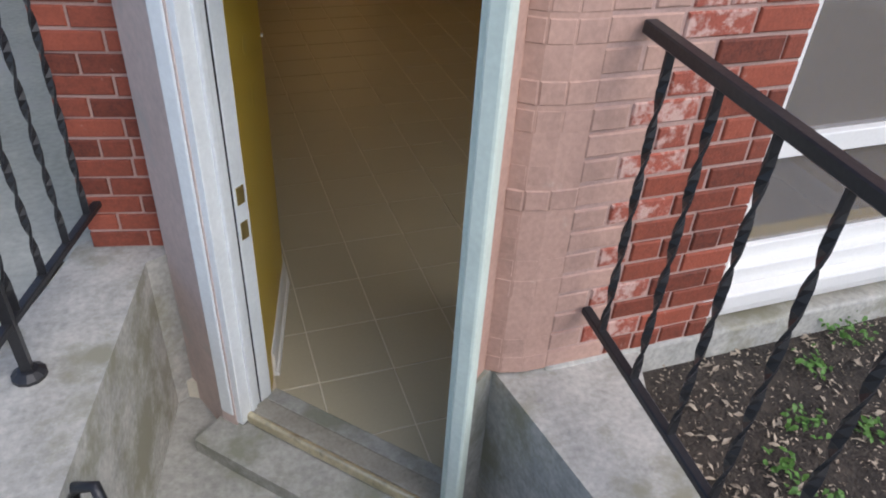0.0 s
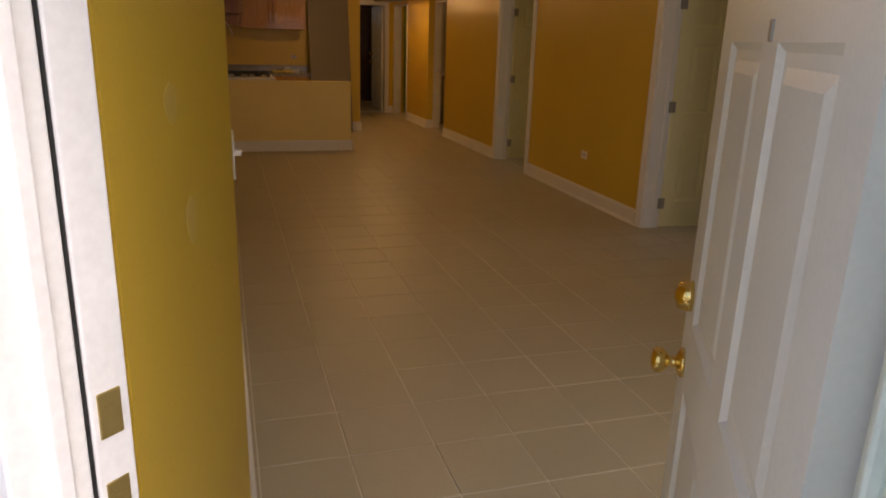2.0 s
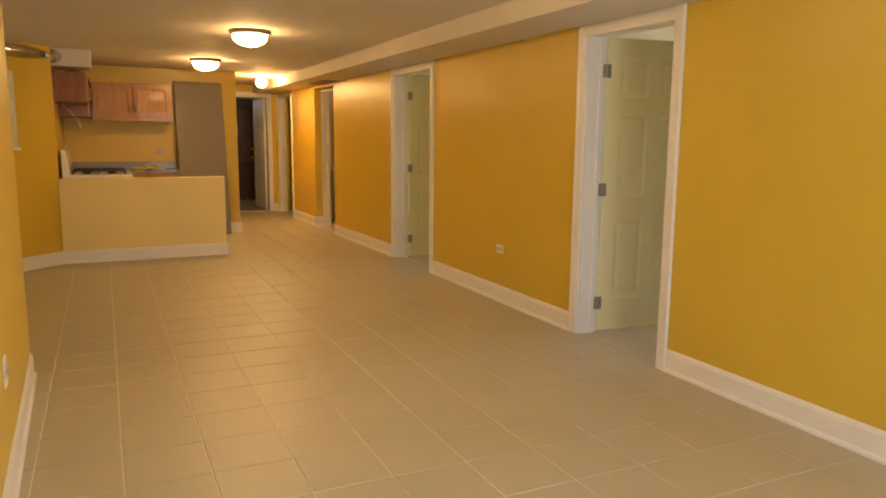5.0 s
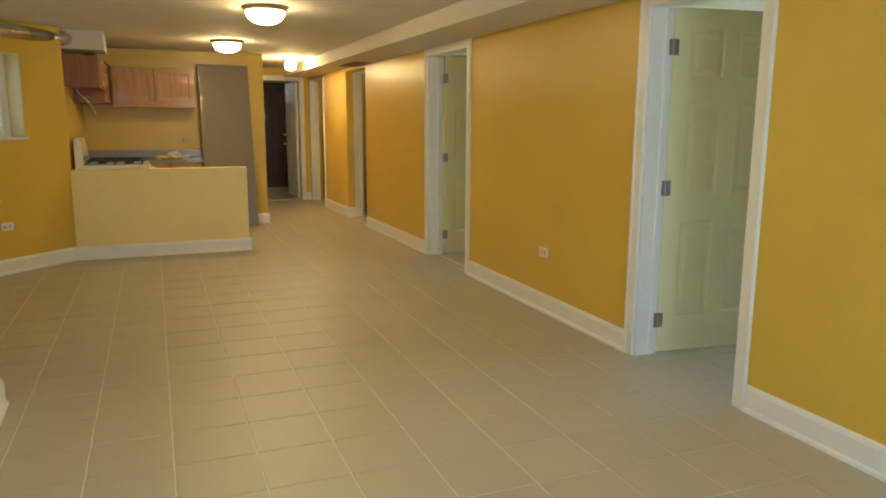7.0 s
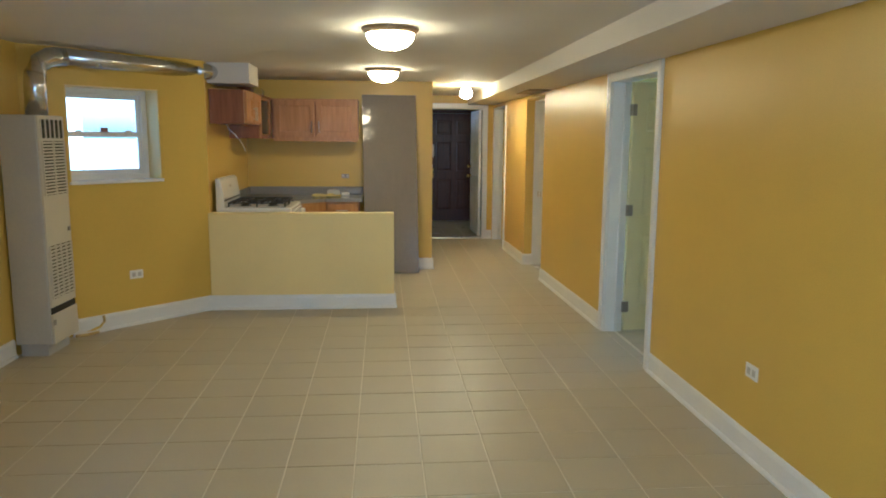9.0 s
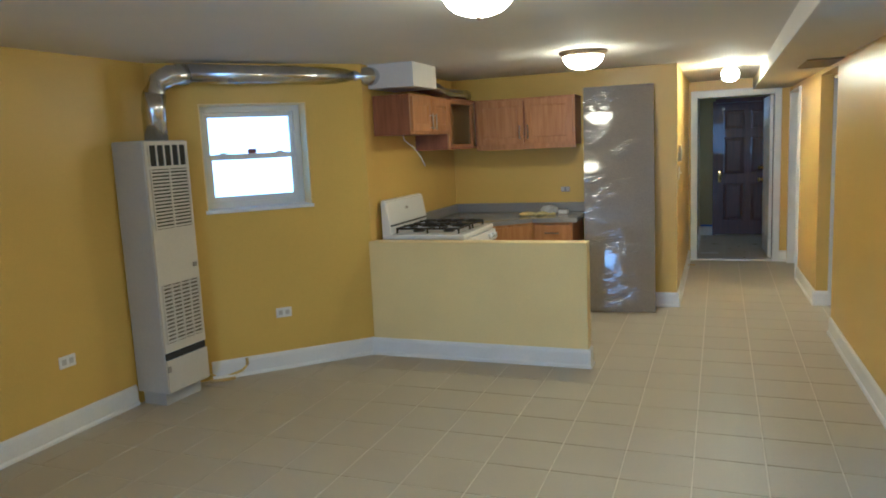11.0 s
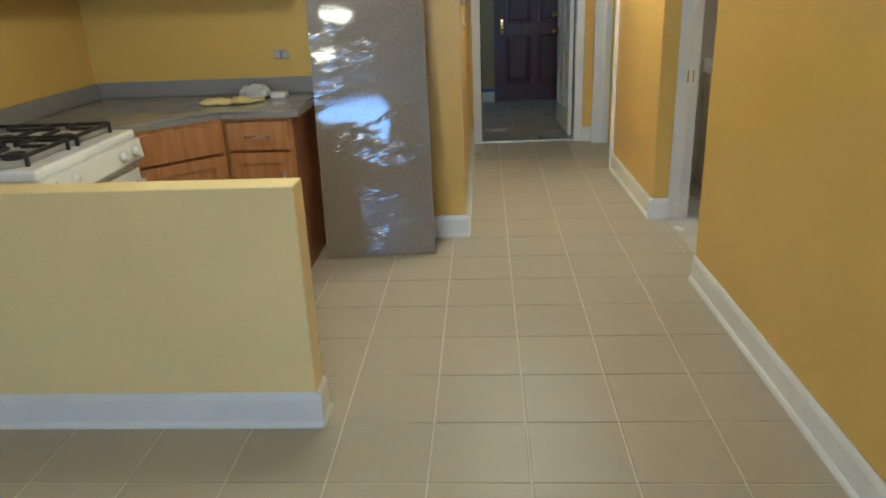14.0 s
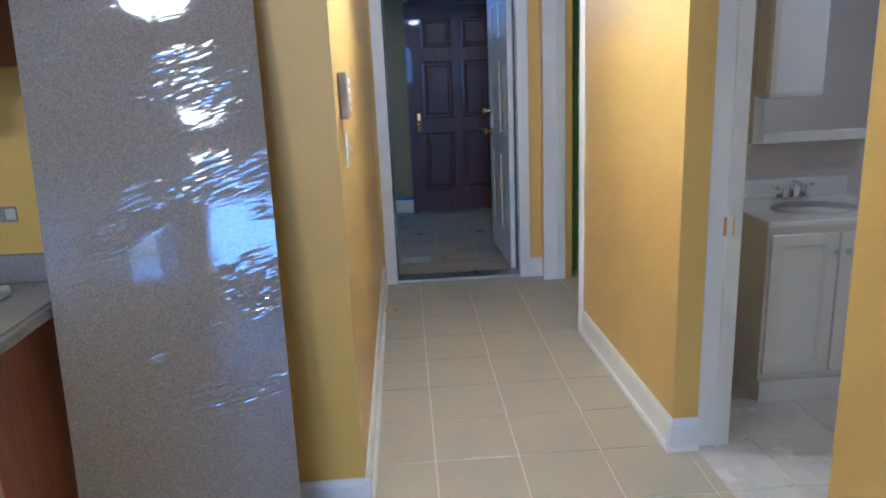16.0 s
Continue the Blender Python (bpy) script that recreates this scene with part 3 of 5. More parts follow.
for z in (0.855, 0.995):
    part("strike_plate", boxes((0.004, 0.0085, -0.03, 0.006, z - 0.035, z + 0.035, 0.002), (0.007, 0.0095, -0.022, -0.004, z - 0.015, z + 0.015)), BRASSFIT, fd, "small brass strike plate")
part("sill", boxes((0.0, DW, -0.104, -0.015, -0.03, 0.018, 0.008)), mat("dusty_grey_sill", (0.30, 0.28, 0.23), 0.7, var=0.3, scale=12, bump=0.4), fd, "dusty grey sill")
part("sill_strip", boxes((0.0, DW, -0.130, -0.104, -0.03, 0.022, 0.008)), SILLMETAL, fd, "bright worn metal sill strip")
part("inner_threshold", boxes((0.0, DW, -0.014, 0.055, -0.03, 0.010, 0.004)), CONCRETE, fd, "dusty threshold strip")

LEAF_A = 60.5
hx, hy = pq(DW - 0.04, 0.11)
FL = Matrix.Translation((hx, hy, 0.018)) @ pose(0, 0, 0, 0, 0, LEAF_A) @ Matrix.Translation((0, -0.045, 0))
front = thing("front_door", "white six-panel front door standing open inwards", "door", FL)
bm = bmesh.new()
panel_leaf(bm, 0.905, 2.03, 0.045)
part("leaf", bm, DOORPAINT, front)
for z in (0.25, 1.02, 1.8):
    part("hinge", boxes((-0.012, 0.002, 0.002, 0.042, z - 0.05, z + 0.05)), HINGE, front, "dark steel hinge")
for z, kind in ((0.845, "knob"), (0.995, "deadbolt")):
    bm = bmesh.new()
    if kind == "knob":
        knob(bm, Matrix.Translation((0.845, 0.045, z)) @ pose(0, 0, 0, -90))
        knob(bm, Matrix.Translation((0.845, 0.0, z)) @ pose(0, 0, 0, 90))
    else:
        lathe(bm, [(0.032, 0), (0.032, 0.008), (0.027, 0.028), (0.012, 0.032), (0.010, 0.034)], 24, Matrix.Translation((0.845, 0.045, z)) @ pose(0, 0, 0, -90))
        lathe(bm, [(0.030, 0), (0.030, 0.008), (0.02, 0.014)], 24, Matrix.Translation((0.845, 0.0, z)) @ pose(0, 0, 0, 90))
    part(kind, bm, BRASS, front, "polished brass " + kind, True)
part("peephole", boxes((0.44, 0.455, 0.043, 0.049, 1.50, 1.53, 0.002)), HINGE, front, "small dark viewer")

# ---------------------------------------------------------------- outside
pit = [(-0.285, 1.485, -2.485, -0.165), (-0.025, 6.7, -1.325, 16.2), (-1.05, 6.7, 3.6, 16.2)]
xs, ys = sorted({-400, 400, *(v for r in pit for v in r[:2])}), sorted({-400, 400, *(v for r in pit for v in r[2:])})
bm = bmesh.new()
for x0, x1 in zip(xs, xs[1:]):
    for y0, y1 in zip(ys, ys[1:]):
        cx, cy = (x0 + x1) / 2, (y0 + y1) / 2
        if any(a < cx < b and c < cy < d for a, b, c, d in pit):
            continue
        bm.faces.new([bm.verts.new((x, y, 0.50)) for x, y in ((x0, y0), (x1, y0), (x1, y1), (x0, y1))])
bmesh.ops.remove_doubles(bm, verts=bm.verts, dist=1e-4)
struct("ground", bm, PAVE, "grey weathered concrete paving around the house", "ground")
struct("sidewalk", prisms(([(-0.835, -6.065), (2.265, -6.065), (2.265, -2.925), (1.525, -2.925), (1.525, -2.485), (-0.295, -2.485), (-0.295, -2.925), (-0.835, -2.925)], 0.49, 0.66)), CONCRETE_PALE, "pale concrete walk at the head of the steps", "pavement")
bm = bmesh.new()
for i in range(4):
    box(bm, -0.335, 1.365, -1.685 - 0.27 * (i + 1), -1.665 - 0.27 * i, -0.6, -0.10 + 0.19 * (i + 1), 0.008)
struct("entrance_steps", bm, CONCRETE, "worn concrete steps down to the basement door", "steps")
struct("landing", prisms(([(-0.285, -1.705), (1.485, -1.705), (1.485, -1.165), (0.465, -0.165), (-0.285, -0.165)], -0.6, -0.10)), CONCRETE, "damp concrete landing outside the door", "landing")
struct("door_step", prisms(([pq(-0.12, -0.30), pq(DW + 0.1, -0.30), pq(DW + 0.1, 0.03), pq(-0.12, 0.03)], -0.2, -0.032)), CONCRETE, "low concrete step under the front door sill", "step")

# cheek walls either side of the steps
CHEEK_L = [(0.265, -0.395), (0.135, -0.465), (-0.05, -1.285), (-0.315, -2.485), (-0.915, -2.485), (-0.355, -0.965), (-0.095, -0.265), (0.225, -0.265)]
struct("cheek_wall_left", prisms((CHEEK_L, -0.6, BASE)), CONCRETE_PALE, "weathered concrete wall beside the steps", "wall")
struct("cheek_wall_right", prisms(([(1.165, -1.3), (1.305, -1.327), (1.685, -1.327), (1.585, -1.565), (1.525, -2.485), (1.285, -2.485), (1.255, -1.865)], -0.6, BASE - 0.01)), CONCRETE_PALE, "weathered concrete wall beside the steps, under a railing", "wall")
struct("door_plinth_left", prisms(([pq(-0.1, -0.16), pq(-0.03, -0.16), pq(-0.03, 0), (0.265, -0.315), (0.205, -0.425)], -0.5, 2.3)), PLASTER, "patched pinkish plaster beside the door frame", "wall")
struct("door_plinth_right", prisms(([pq(DW + 0.03, -0.17), (1.165, -1.31), (1.365, -1.32), (1.365, -1.265), pq(DW + 0.03, 0.0)], -0.5, BASE)), CONCRETE, "smooth grey concrete foot beside the door frame", "wall")
struct("foundation_ledge", boxes((1.325, 6.765, -1.365, -1.265, 0.2, BASE, 0.012)), CONCRETE_PALE, "pale concrete ledge at the foot of the front wall", "ledge")
struct("planting_bed", prisms(([(1.565, -1.365), (6.065, -1.365), (6.065, -4.565), (2.315, -4.565), (2.315, -2.965), (1.545, -2.965)], 0.3, 0.53)), SOIL, "bare dark soil bed strewn with litter", "soil")

# front window
fw = thing("window_2", "wide white sash window in the front wall with dark panes", "window", kind="structure")
part("window_frame", boxes((1.925, 1.995, -1.305, -1.165, 0.80, 2.0, 0.006), (3.355, 3.425, -1.305, -1.165, 0.80, 2.0, 0.006), (1.995, 3.355, -1.305, -1.165, 0.80, 0.87, 0.006), (1.995, 3.355, -1.305, -1.165, 1.94, 2.0, 0.006)), TRIM, fw)
part("lower_sash", boxes((1.995, 3.355, -1.265, -1.225, 0.87, 0.93, 0.004), (1.995, 3.355, -1.275, -1.215, 1.27, 1.34, 0.004), (1.995, 2.045, -1.265, -1.225, 0.93, 1.27, 0.004), (3.305, 3.355, -1.265, -1.225, 0.93, 1.27, 0.004)), TRIM, fw)
part("upper_sash", boxes((1.995, 3.355, -1.255, -1.215, 1.88, 1.94, 0.004), (1.995, 2.045, -1.255, -1.215, 1.34, 1.88, 0.004), (3.305, 3.355, -1.255, -1.215, 1.34, 1.88, 0.004)), TRIM, fw)
part("window_sill", boxes((1.885, 3.465, -1.355, -1.265, 0.735, 0.80, 0.008), (1.905, 3.445, -1.33, -1.265, 0.69, 0.735, 0.006)), TRIM, fw)
for z0, z1 in ((0.93, 1.27), (1.34, 1.88)):
    p_ = part("pane", boxes((2.045, 3.305, -1.245, -1.239, z0, z1)), SKYHAZE, fw)
    p_.visible_shadow = False

# brickwork: rows of bricks along plan lines


def brick_mesh(length, h=0.064, d=0.10):
    bm = bmesh.new()
    box(bm, -length / 2, length / 2, -0.012, d, 0, h)
    top = [e for e in bm.edges if all(v.co.y < 0 for v in e.verts)]
    bmesh.ops.bevel(bm, geom=top, offset=0.004, segments=1, affect="EDGES")
    return bm


def brick_rows(root, x0, y0, x1, y1, z0, rows, pick, seed, course=0.0755):
    d = Vector((x1 - x0, y1 - y0))
    full = d.length
    d.normalize()
    rng = random.Random(seed)
    cache = {}
    for r in range(rows):
        at = 0.0
        first = 0.105 if r % 2 else 0.2
        lens = [first]
        while sum(lens) + 0.011 * len(lens) < full:
            lens.append(0.2 if r % 5 else 0.095)
        for ln in lens:
            ln = min(ln, full - at)
            if ln < 0.025:
                break
            z = z0 + r * course
            c = at + ln / 2
            material = pick(c / full, z, rng)
            key = (round(ln, 3), material.name)
            if key not in cache:
                cache[key] = mesh_of(brick_mesh(ln), "brick", material)
            ob = new("brick", cache[key])
            ob.parent = root
            ob.matrix_basis = Matrix(((d.x, -d.y, 0, x0 + d.x * c), (d.y, d.x, 0, y0 + d.y * c), (0, 0, 1, z + rng.uniform(-0.002, 0.002)), (0, 0, 0, 1))) @ pose(0, rng.uniform(-0.002, 0.003) + (0.003 if material is PINK else 0.0), 0, 0, rng.uniform(-0.5, 0.5), 0)
            at += ln + 0.011


def right_pick(f, z, rng):
    edge = 0.18 + 0.16 * max(0.0, (z - 0.9)) * 1.6
    return PINK if f < edge else (FLAKED if f < edge + 0.22 else BRICK)


CORNER = [(1.139, -1.3022), (1.1795, -1.3292), (1.245, -1.3445), (1.325, -1.3477)]
bw = struct("brick_wall_right", prisms(([(1.327, -1.352), (1.925, -1.352), (1.925, -1.265), (1.327, -1.265)], BASE, 2.35), ([(3.425, -1.352), (6.765, -1.352), (6.765, -1.265), (3.425, -1.265)], BASE, 2.35), ([(1.925, -1.352), (3.425, -1.352), (3.425, -1.265), (1.925, -1.265)], 2.0, 2.35)), MORTAR, "red brick front wall with pink paint flaking at the corner", "wall")
struct("painted_corner", prisms(([pq(DW + 0.03, -0.165), (1.137, -1.309), (1.178, -1.336), (1.244, -1.352), (1.327, -1.355), (1.327, -1.265), pq(DW + 0.03, 0.0)], BASE, 2.35)), PINK, "rounded brick corner thickly painted pink", "wall")
for (ax, ay), (bx, by) in zip(CORNER, CORNER[1:]):
    brick_rows(bw, ax, ay, bx, by, BASE + 0.006, 22, lambda f, z, rng: PINK, 3)
brick_rows(bw, 1.325, -1.349, 1.925, -1.349, BASE + 0.006, 22, right_pick, 5)
pier = struct("brick_pier_left", prisms(([(0.25, -0.38), (-0.04, -0.315), (-0.04, 0.235), (0.165, -0.065), (0.255, -0.345)], BASE, 2.35)), MORTAR, "narrow red brick pier left of the door", "wall")
brick_rows(pier, -0.043, -0.314, 0.253, -0.378, BASE + 0.006, 22, lambda f, z, rng: BRICK, 8)

# railings


def twisted_bar(bm, x, y, z0, z1, s=0.0115, turns=2.5):
    n = 30
    rings = []
    for i in range(n + 1):
        z = z0 + (z1 - z0) * i / n
        a = math.pi * 2 * turns * min(1, max(0, (i / n - 0.08) / 0.84))
        c, d = math.cos(a), math.sin(a)
        rings.append([bm.verts.new((x + p * c - q * d, y + p * d + q * c, z)) for p, q in ((-s, -s * 0.4), (s, -s * 0.4), (s, s * 0.4), (-s, s * 0.4))])
    for a, b in zip(rings, rings[1:]):
        for k in range(4):
            bm.faces.new((a[k], a[(k + 1) % 4], b[(k + 1) % 4], b[k]))
    bm.faces.new(rings[0][::-1]), bm.faces.new(rings[-1])


def bar(bm, p0, p1, w, h):
    """A square bar from point to point."""
    p0, p1 = Vector(p0), Vector(p1)
    d = (p1 - p0).normalized()
    side = d.cross(Vector((0, 0, 1)))
    a = (side.normalized() if side.length > 1e-3 else Vector((1, 0, 0))) * w / 2
    b = a.cross(d).normalized() * h / 2
    lo, hi = [[bm.verts.new(p + sa * a + sb * b) for sa, sb in ((-1, -1), (1, -1), (1, 1), (-1, 1))] for p in (p0, p1)]
    bm.faces.new(lo[::-1]), bm.faces.new(hi)
    for i in range(4):
        bm.faces.new((lo[i], lo[(i + 1) % 4], hi[(i + 1) % 4], hi[i]))


def railing(label, start, end, lows, tops, count, posts):
    root = thing("iron_railing", label, "railing")
    (x0, y0), (x1, y1) = start, end
    for name, (za, zb), w, h in (("top_rail", tops, 0.036, 0.034), ("bottom_rail", lows, 0.030, 0.026)):
        bm = bmesh.new()
        bar(bm, (x0, y0, za), (x1, y1, zb), w, h)
        bmesh.ops.bevel(bm, geom=list(bm.edges), offset=0.004, segments=1, affect="EDGES")
        part(name, bm, IRON, root)
    for i in range(count):
        f = (i + 0.55) / count
        bm = bmesh.new()
        twisted_bar(bm, x0 + f * (x1 - x0), y0 + f * (y1 - y0), lows[0] + f * (lows[1] - lows[0]), tops[0] + f * (tops[1] - tops[0]))
        part("baluster", bm, IRON, root)
    for f in posts:
        bm = bmesh.new()
        x, y, zb = x0 + f * (x1 - x0), y0 + f * (y1 - y0), BASE
        bar(bm, (x, y, zb), (x, y, tops[0] + f * (tops[1] - tops[0])), 0.03, 0.03)
        lathe(bm, [(0.05, zb - 0.004), (0.05, zb + 0.012), (0.03, zb + 0.028), (0.02, zb + 0.03)], 12, Matrix.Translation((x, y, 0)))
        part("post", bm, IRON, root)
    return root


railing("black painted wrought iron railing with twisted balusters beside the planting bed", (1.425, -1.365), (1.415, -2.485), (0.885, 0.80), (1.755, 1.70), 6, (0.98,))
railing("black painted wrought iron railing with twisted balusters on the concrete wall", (0.01, -0.325), (-0.688, -2.465), (0.845, 0.88), (1.70, 1.75), 13, (0.295, 0.98))
hose_bm = bmesh.new()
tube(hose_bm, [(0.0, -1.5, 0.655), (0.01, -1.5, 0.69), (0.06, -1.52, 0.70), (0.075, -1.56, 0.665)], 0.016)
hh = thing("old_pipe_stub", "black bent iron pipe stub on the concrete wall", "pipe")
part("pipe", hose_bm, IRON, hh, smooth=True)
hh.location = (-0.045, 0.055, 0)

# litter and weeds in the soil bed
rng = random.Random(11)
bm = bmesh.new()
for _ in range(5200):
    x, y = rng.uniform(1.5, 3.4), rng.uniform(-3.2, -1.31)
    if x < 1.6 + 0.04 * rng.random():
        continue
    s = rng.uniform(0.003, 0.008) if rng.random() < 0.75 else rng.uniform(0.008, 0.02)
    m = Matrix.Translation((x, y, 0.534 + rng.uniform(0, 0.01))) @ pose(0, 0, 0, rng.uniform(-40, 40), rng.uniform(-40, 40), rng.uniform(0, 360))
    vs = [bm.verts.new(m @ Vector(c)) for c in ((-s, 0, 0), (0, -s * 0.45, s * 0.2), (s * 1.3, 0, 0), (0, s * 0.5, s * 0.25))]
    bm.faces.new(vs)
tagged(part("leaf_litter", bm, LITTER), "dry leaf litter and twigs scattered over the soil", "litter", kind="stuff")
weeds = []
for i, (wx, wy, ws) in enumerate([(2.55, -1.42, 1.5), (2.32, -1.5, 1.0), (2.1, -1.72, 1.0), (2.28, -1.80, 0.8), (1.9, -1.85, 1.0), (1.95, -1.98, 0.7), (2.6, -1.9, 0.9), (1.8, -2.15, 0.8), (2.45, -2.2, 1.0)]):
    bm = bmesh.new()
    for k in range(int(34 * ws)):
        a, rad = rng.uniform(0, 6.28), rng.uniform(0.0, 0.075) * ws
        m = Matrix.Translation((rad * math.cos(a), rad * math.sin(a), rng.uniform(0.004, 0.05) * ws)) @ pose(0, 0, 0, rng.uniform(-35, 35), rng.uniform(-35, 35), rng.uniform(0, 360))
        s = rng.uniform(0.008, 0.017)
        vs = [bm.verts.new(m @ Vector(c)) for c in ((-s, 0, 0), (-0.3 * s, -0.6 * s, 0.003), (0.7 * s, -0.4 * s, 0.002), (1.2 * s, 0, -0.003), (0.7 * s, 0.4 * s, 0.002), (-0.3 * s, 0.6 * s, 0.003))]
        bm.faces.new(vs)
    root = thing("weed", "small green weed growing in the soil", "plant", Matrix.Translation((wx, wy, 0.53)), group="weeds in the soil bed")
    part("leaves", bm, LEAF, root)

# white backdrop added across the side passage to fill the window with brightness
struct("window_backdrop", boxes((-6.3, -6.0, 3.0, 22.0, 0.5, 3.6)), mat("white_backdrop", (0.80, 0.80, 0.78), 0.8, var=0.15, scale=3, fine=30, bump=0.4), "added white backdrop wall that keeps the side window bright", "house")

# ---------------------------------------------------------------- lamps


def ceiling_lamp(x, y, material, group="flush ceiling lamps"):
    root = thing("ceiling_lamp", "lit frosted glass dome lamp with a bronze rim", "ceiling lamp", Matrix.Translation((x, y, H)), group=group)
    bm = bmesh.new()
    lathe(bm, [(0.175, 0.0), (0.178, -0.010), (0.168, -0.022), (0.150, -0.034), (0.148, -0.036)], 40)
    part("rim", bm, BRONZE, root, smooth=True)
    bm = bmesh.new()
    lathe(bm, [(0.147, -0.036), (0.144, -0.055), (0.128, -0.085), (0.098, -0.110), (0.055, -0.126), (0.012, -0.131)], 40)
    part("dome", bm, material, root, "glowing frosted glass dome", True)
    bm = bmesh.new()
    lathe(bm, [(0.011, -0.128), (0.012, -0.138), (0.004, -0.146)], 12)
    part("finial", bm, BRONZE, root, smooth=True)


ceiling_lamp(2.23, 5.88, DOME)
ceiling_lamp(2.19, 8.48, DOME)
ceiling_lamp(2.15, 2.95, DOME)
gl_ = thing("globe_lamp", "lit round glass globe on a white ceiling holder", "ceiling lamp", Matrix.Translation((3.22, 10.45, H)))
bm = bmesh.new()
lathe(bm, [(0.062, 0.0), (0.060, -0.02), (0.045, -0.035), (0.042, -0.04)], 28)
part("holder", bm, PLASTIC, gl_, smooth=True)
bm = bmesh.new()
lathe(bm, [(0.04, -0.04), (0.066, -0.062), (0.078, -0.095), (0.072, -0.13), (0.05, -0.157), (0.012, -0.168)], 32)
part("globe", bm, HALLDOME, gl_, "glowing glass globe", True)
ceiling_lamp(5.2, 10.1, BATHDOME, "bathroom lamp")

# ---------------------------------------------------------------- side window
win = thing("window_1", "white single-hung window in the deep angled opening", "window", DIAG, kind="structure")
y0 = 0.20
part("window_frame", boxes((W0, W0 + 0.05, y0, y0 + 0.07, WZ0, WZ1, 0.004), (W1 - 0.05, W1, y0, y0 + 0.07, WZ0, WZ1, 0.004), (W0 + 0.05, W1 - 0.05, y0, y0 + 0.07, WZ1 - 0.05, WZ1, 0.004), (W0 + 0.05, W1 - 0.05, y0, y0 + 0.07, WZ0, WZ0 + 0.045, 0.004)), PLASTIC, win)
mid = (WZ0 + WZ1) / 2
a, b = W0 + 0.05, W1 - 0.05
part("lower_sash", boxes((a, a + 0.035, y0 + 0.01, y0 + 0.035, WZ0 + 0.045, mid + 0.02, 0.003), (b - 0.035, b, y0 + 0.01, y0 + 0.035, WZ0 + 0.045, mid + 0.02, 0.003), (a + 0.035, b - 0.035, y0 + 0.01, y0 + 0.035, WZ0 + 0.045, WZ0 + 0.085, 0.003), (a + 0.035, b - 0.035, y0 + 0.005, y0 + 0.035, mid - 0.02, mid + 0.02, 0.003)), PLASTIC, win)
part("upper_sash", boxes((a, a + 0.03, y0 + 0.037, y0 + 0.06, mid + 0.0, WZ1 - 0.05, 0.003), (b - 0.03, b, y0 + 0.037, y0 + 0.06, mid, WZ1 - 0.05, 0.003), (a + 0.03, b - 0.03, y0 + 0.037, y0 + 0.06, WZ1 - 0.085, WZ1 - 0.05, 0.003)), PLASTIC, win)
for k, (za, zb, yy) in enumerate(((WZ0 + 0.085, mid - 0.02, y0 + 0.02), (mid + 0.02, WZ1 - 0.085, y0 + 0.046))):
    q_ = part("pane", boxes((a + 0.035, b - 0.035, yy, yy + 0.004, za, zb)), PANE, win)
    q_.visible_shadow = False
part("sash_lock", boxes(((a + b) / 2 - 0.03, (a + b) / 2 + 0.03, y0 - 0.004, y0 + 0.01, mid + 0.02, mid + 0.055, 0.003)), mat("brown_sash_lock", (0.25, 0.12, 0.08), 0.5), win, "small brown sash lock")
for xx in (a + 0.12, b - 0.12):
    part("tilt_latch", boxes((xx - 0.025, xx + 0.025, y0 + 0.0, y0 + 0.012, mid + 0.02, mid + 0.034, 0.003)), PLASTIC, win)
part("reveal", boxes((W0 - 0.0, W0 + 0.006, 0.004, y0, WZ0, WZ1), (W1 - 0.006, W1, 0.004, y0, WZ0, WZ1), (W0, W1, 0.004, y0, WZ1 - 0.006, WZ1)), CREAM, win, "pale painted window reveal")
part("window_sill", boxes((W0 - 0.01, W1 + 0.01, -0.018, y0, WZ0 - 0.02, WZ0 + 0.004, 0.004)), TRIM, win, "white window sill board")

# ---------------------------------------------------------------- wall heater and flue
ht = thing("wall_heater", "tall beige gas wall heater with grilles, standing in the corner", "heater", Matrix.Translation((-0.447, 6.56, 0)) @ pose(0, 0, 0, 0, 0, -2))
HW, HD, HZ0, HZ1 = 0.38, 0.27, 0.09, 1.72
part("cabinet", boxes((0.0, HD - 0.012, 0, HW, HZ0, HZ1, 0.008)), HEATGREY, ht, "grey enamelled heater body")
part("base", boxes((0.02, HD - 0.06, 0.03, HW - 0.03, 0.0, HZ0)), HEATGREY, ht)
part("front_panel", boxes((HD - 0.012, HD, 0.004, HW - 0.004, 0.36, HZ1 - 0.006, 0.003)), HEATER, ht, "beige front panel")
part("access_door", boxes((HD - 0.012, HD + 0.006, 0.004, HW - 0.004, HZ0 + 0.004, 0.31, 0.004)), HEATER, ht, "small lower access door")
# slot and grilles are dark plates; their shade is in the colour
part("control_slot", boxes((HD - 0.012, HD - 0.004, 0.01, HW - 0.01, 0.312, 0.358)), SHADE, ht, "control slot, its shade a dark plate")
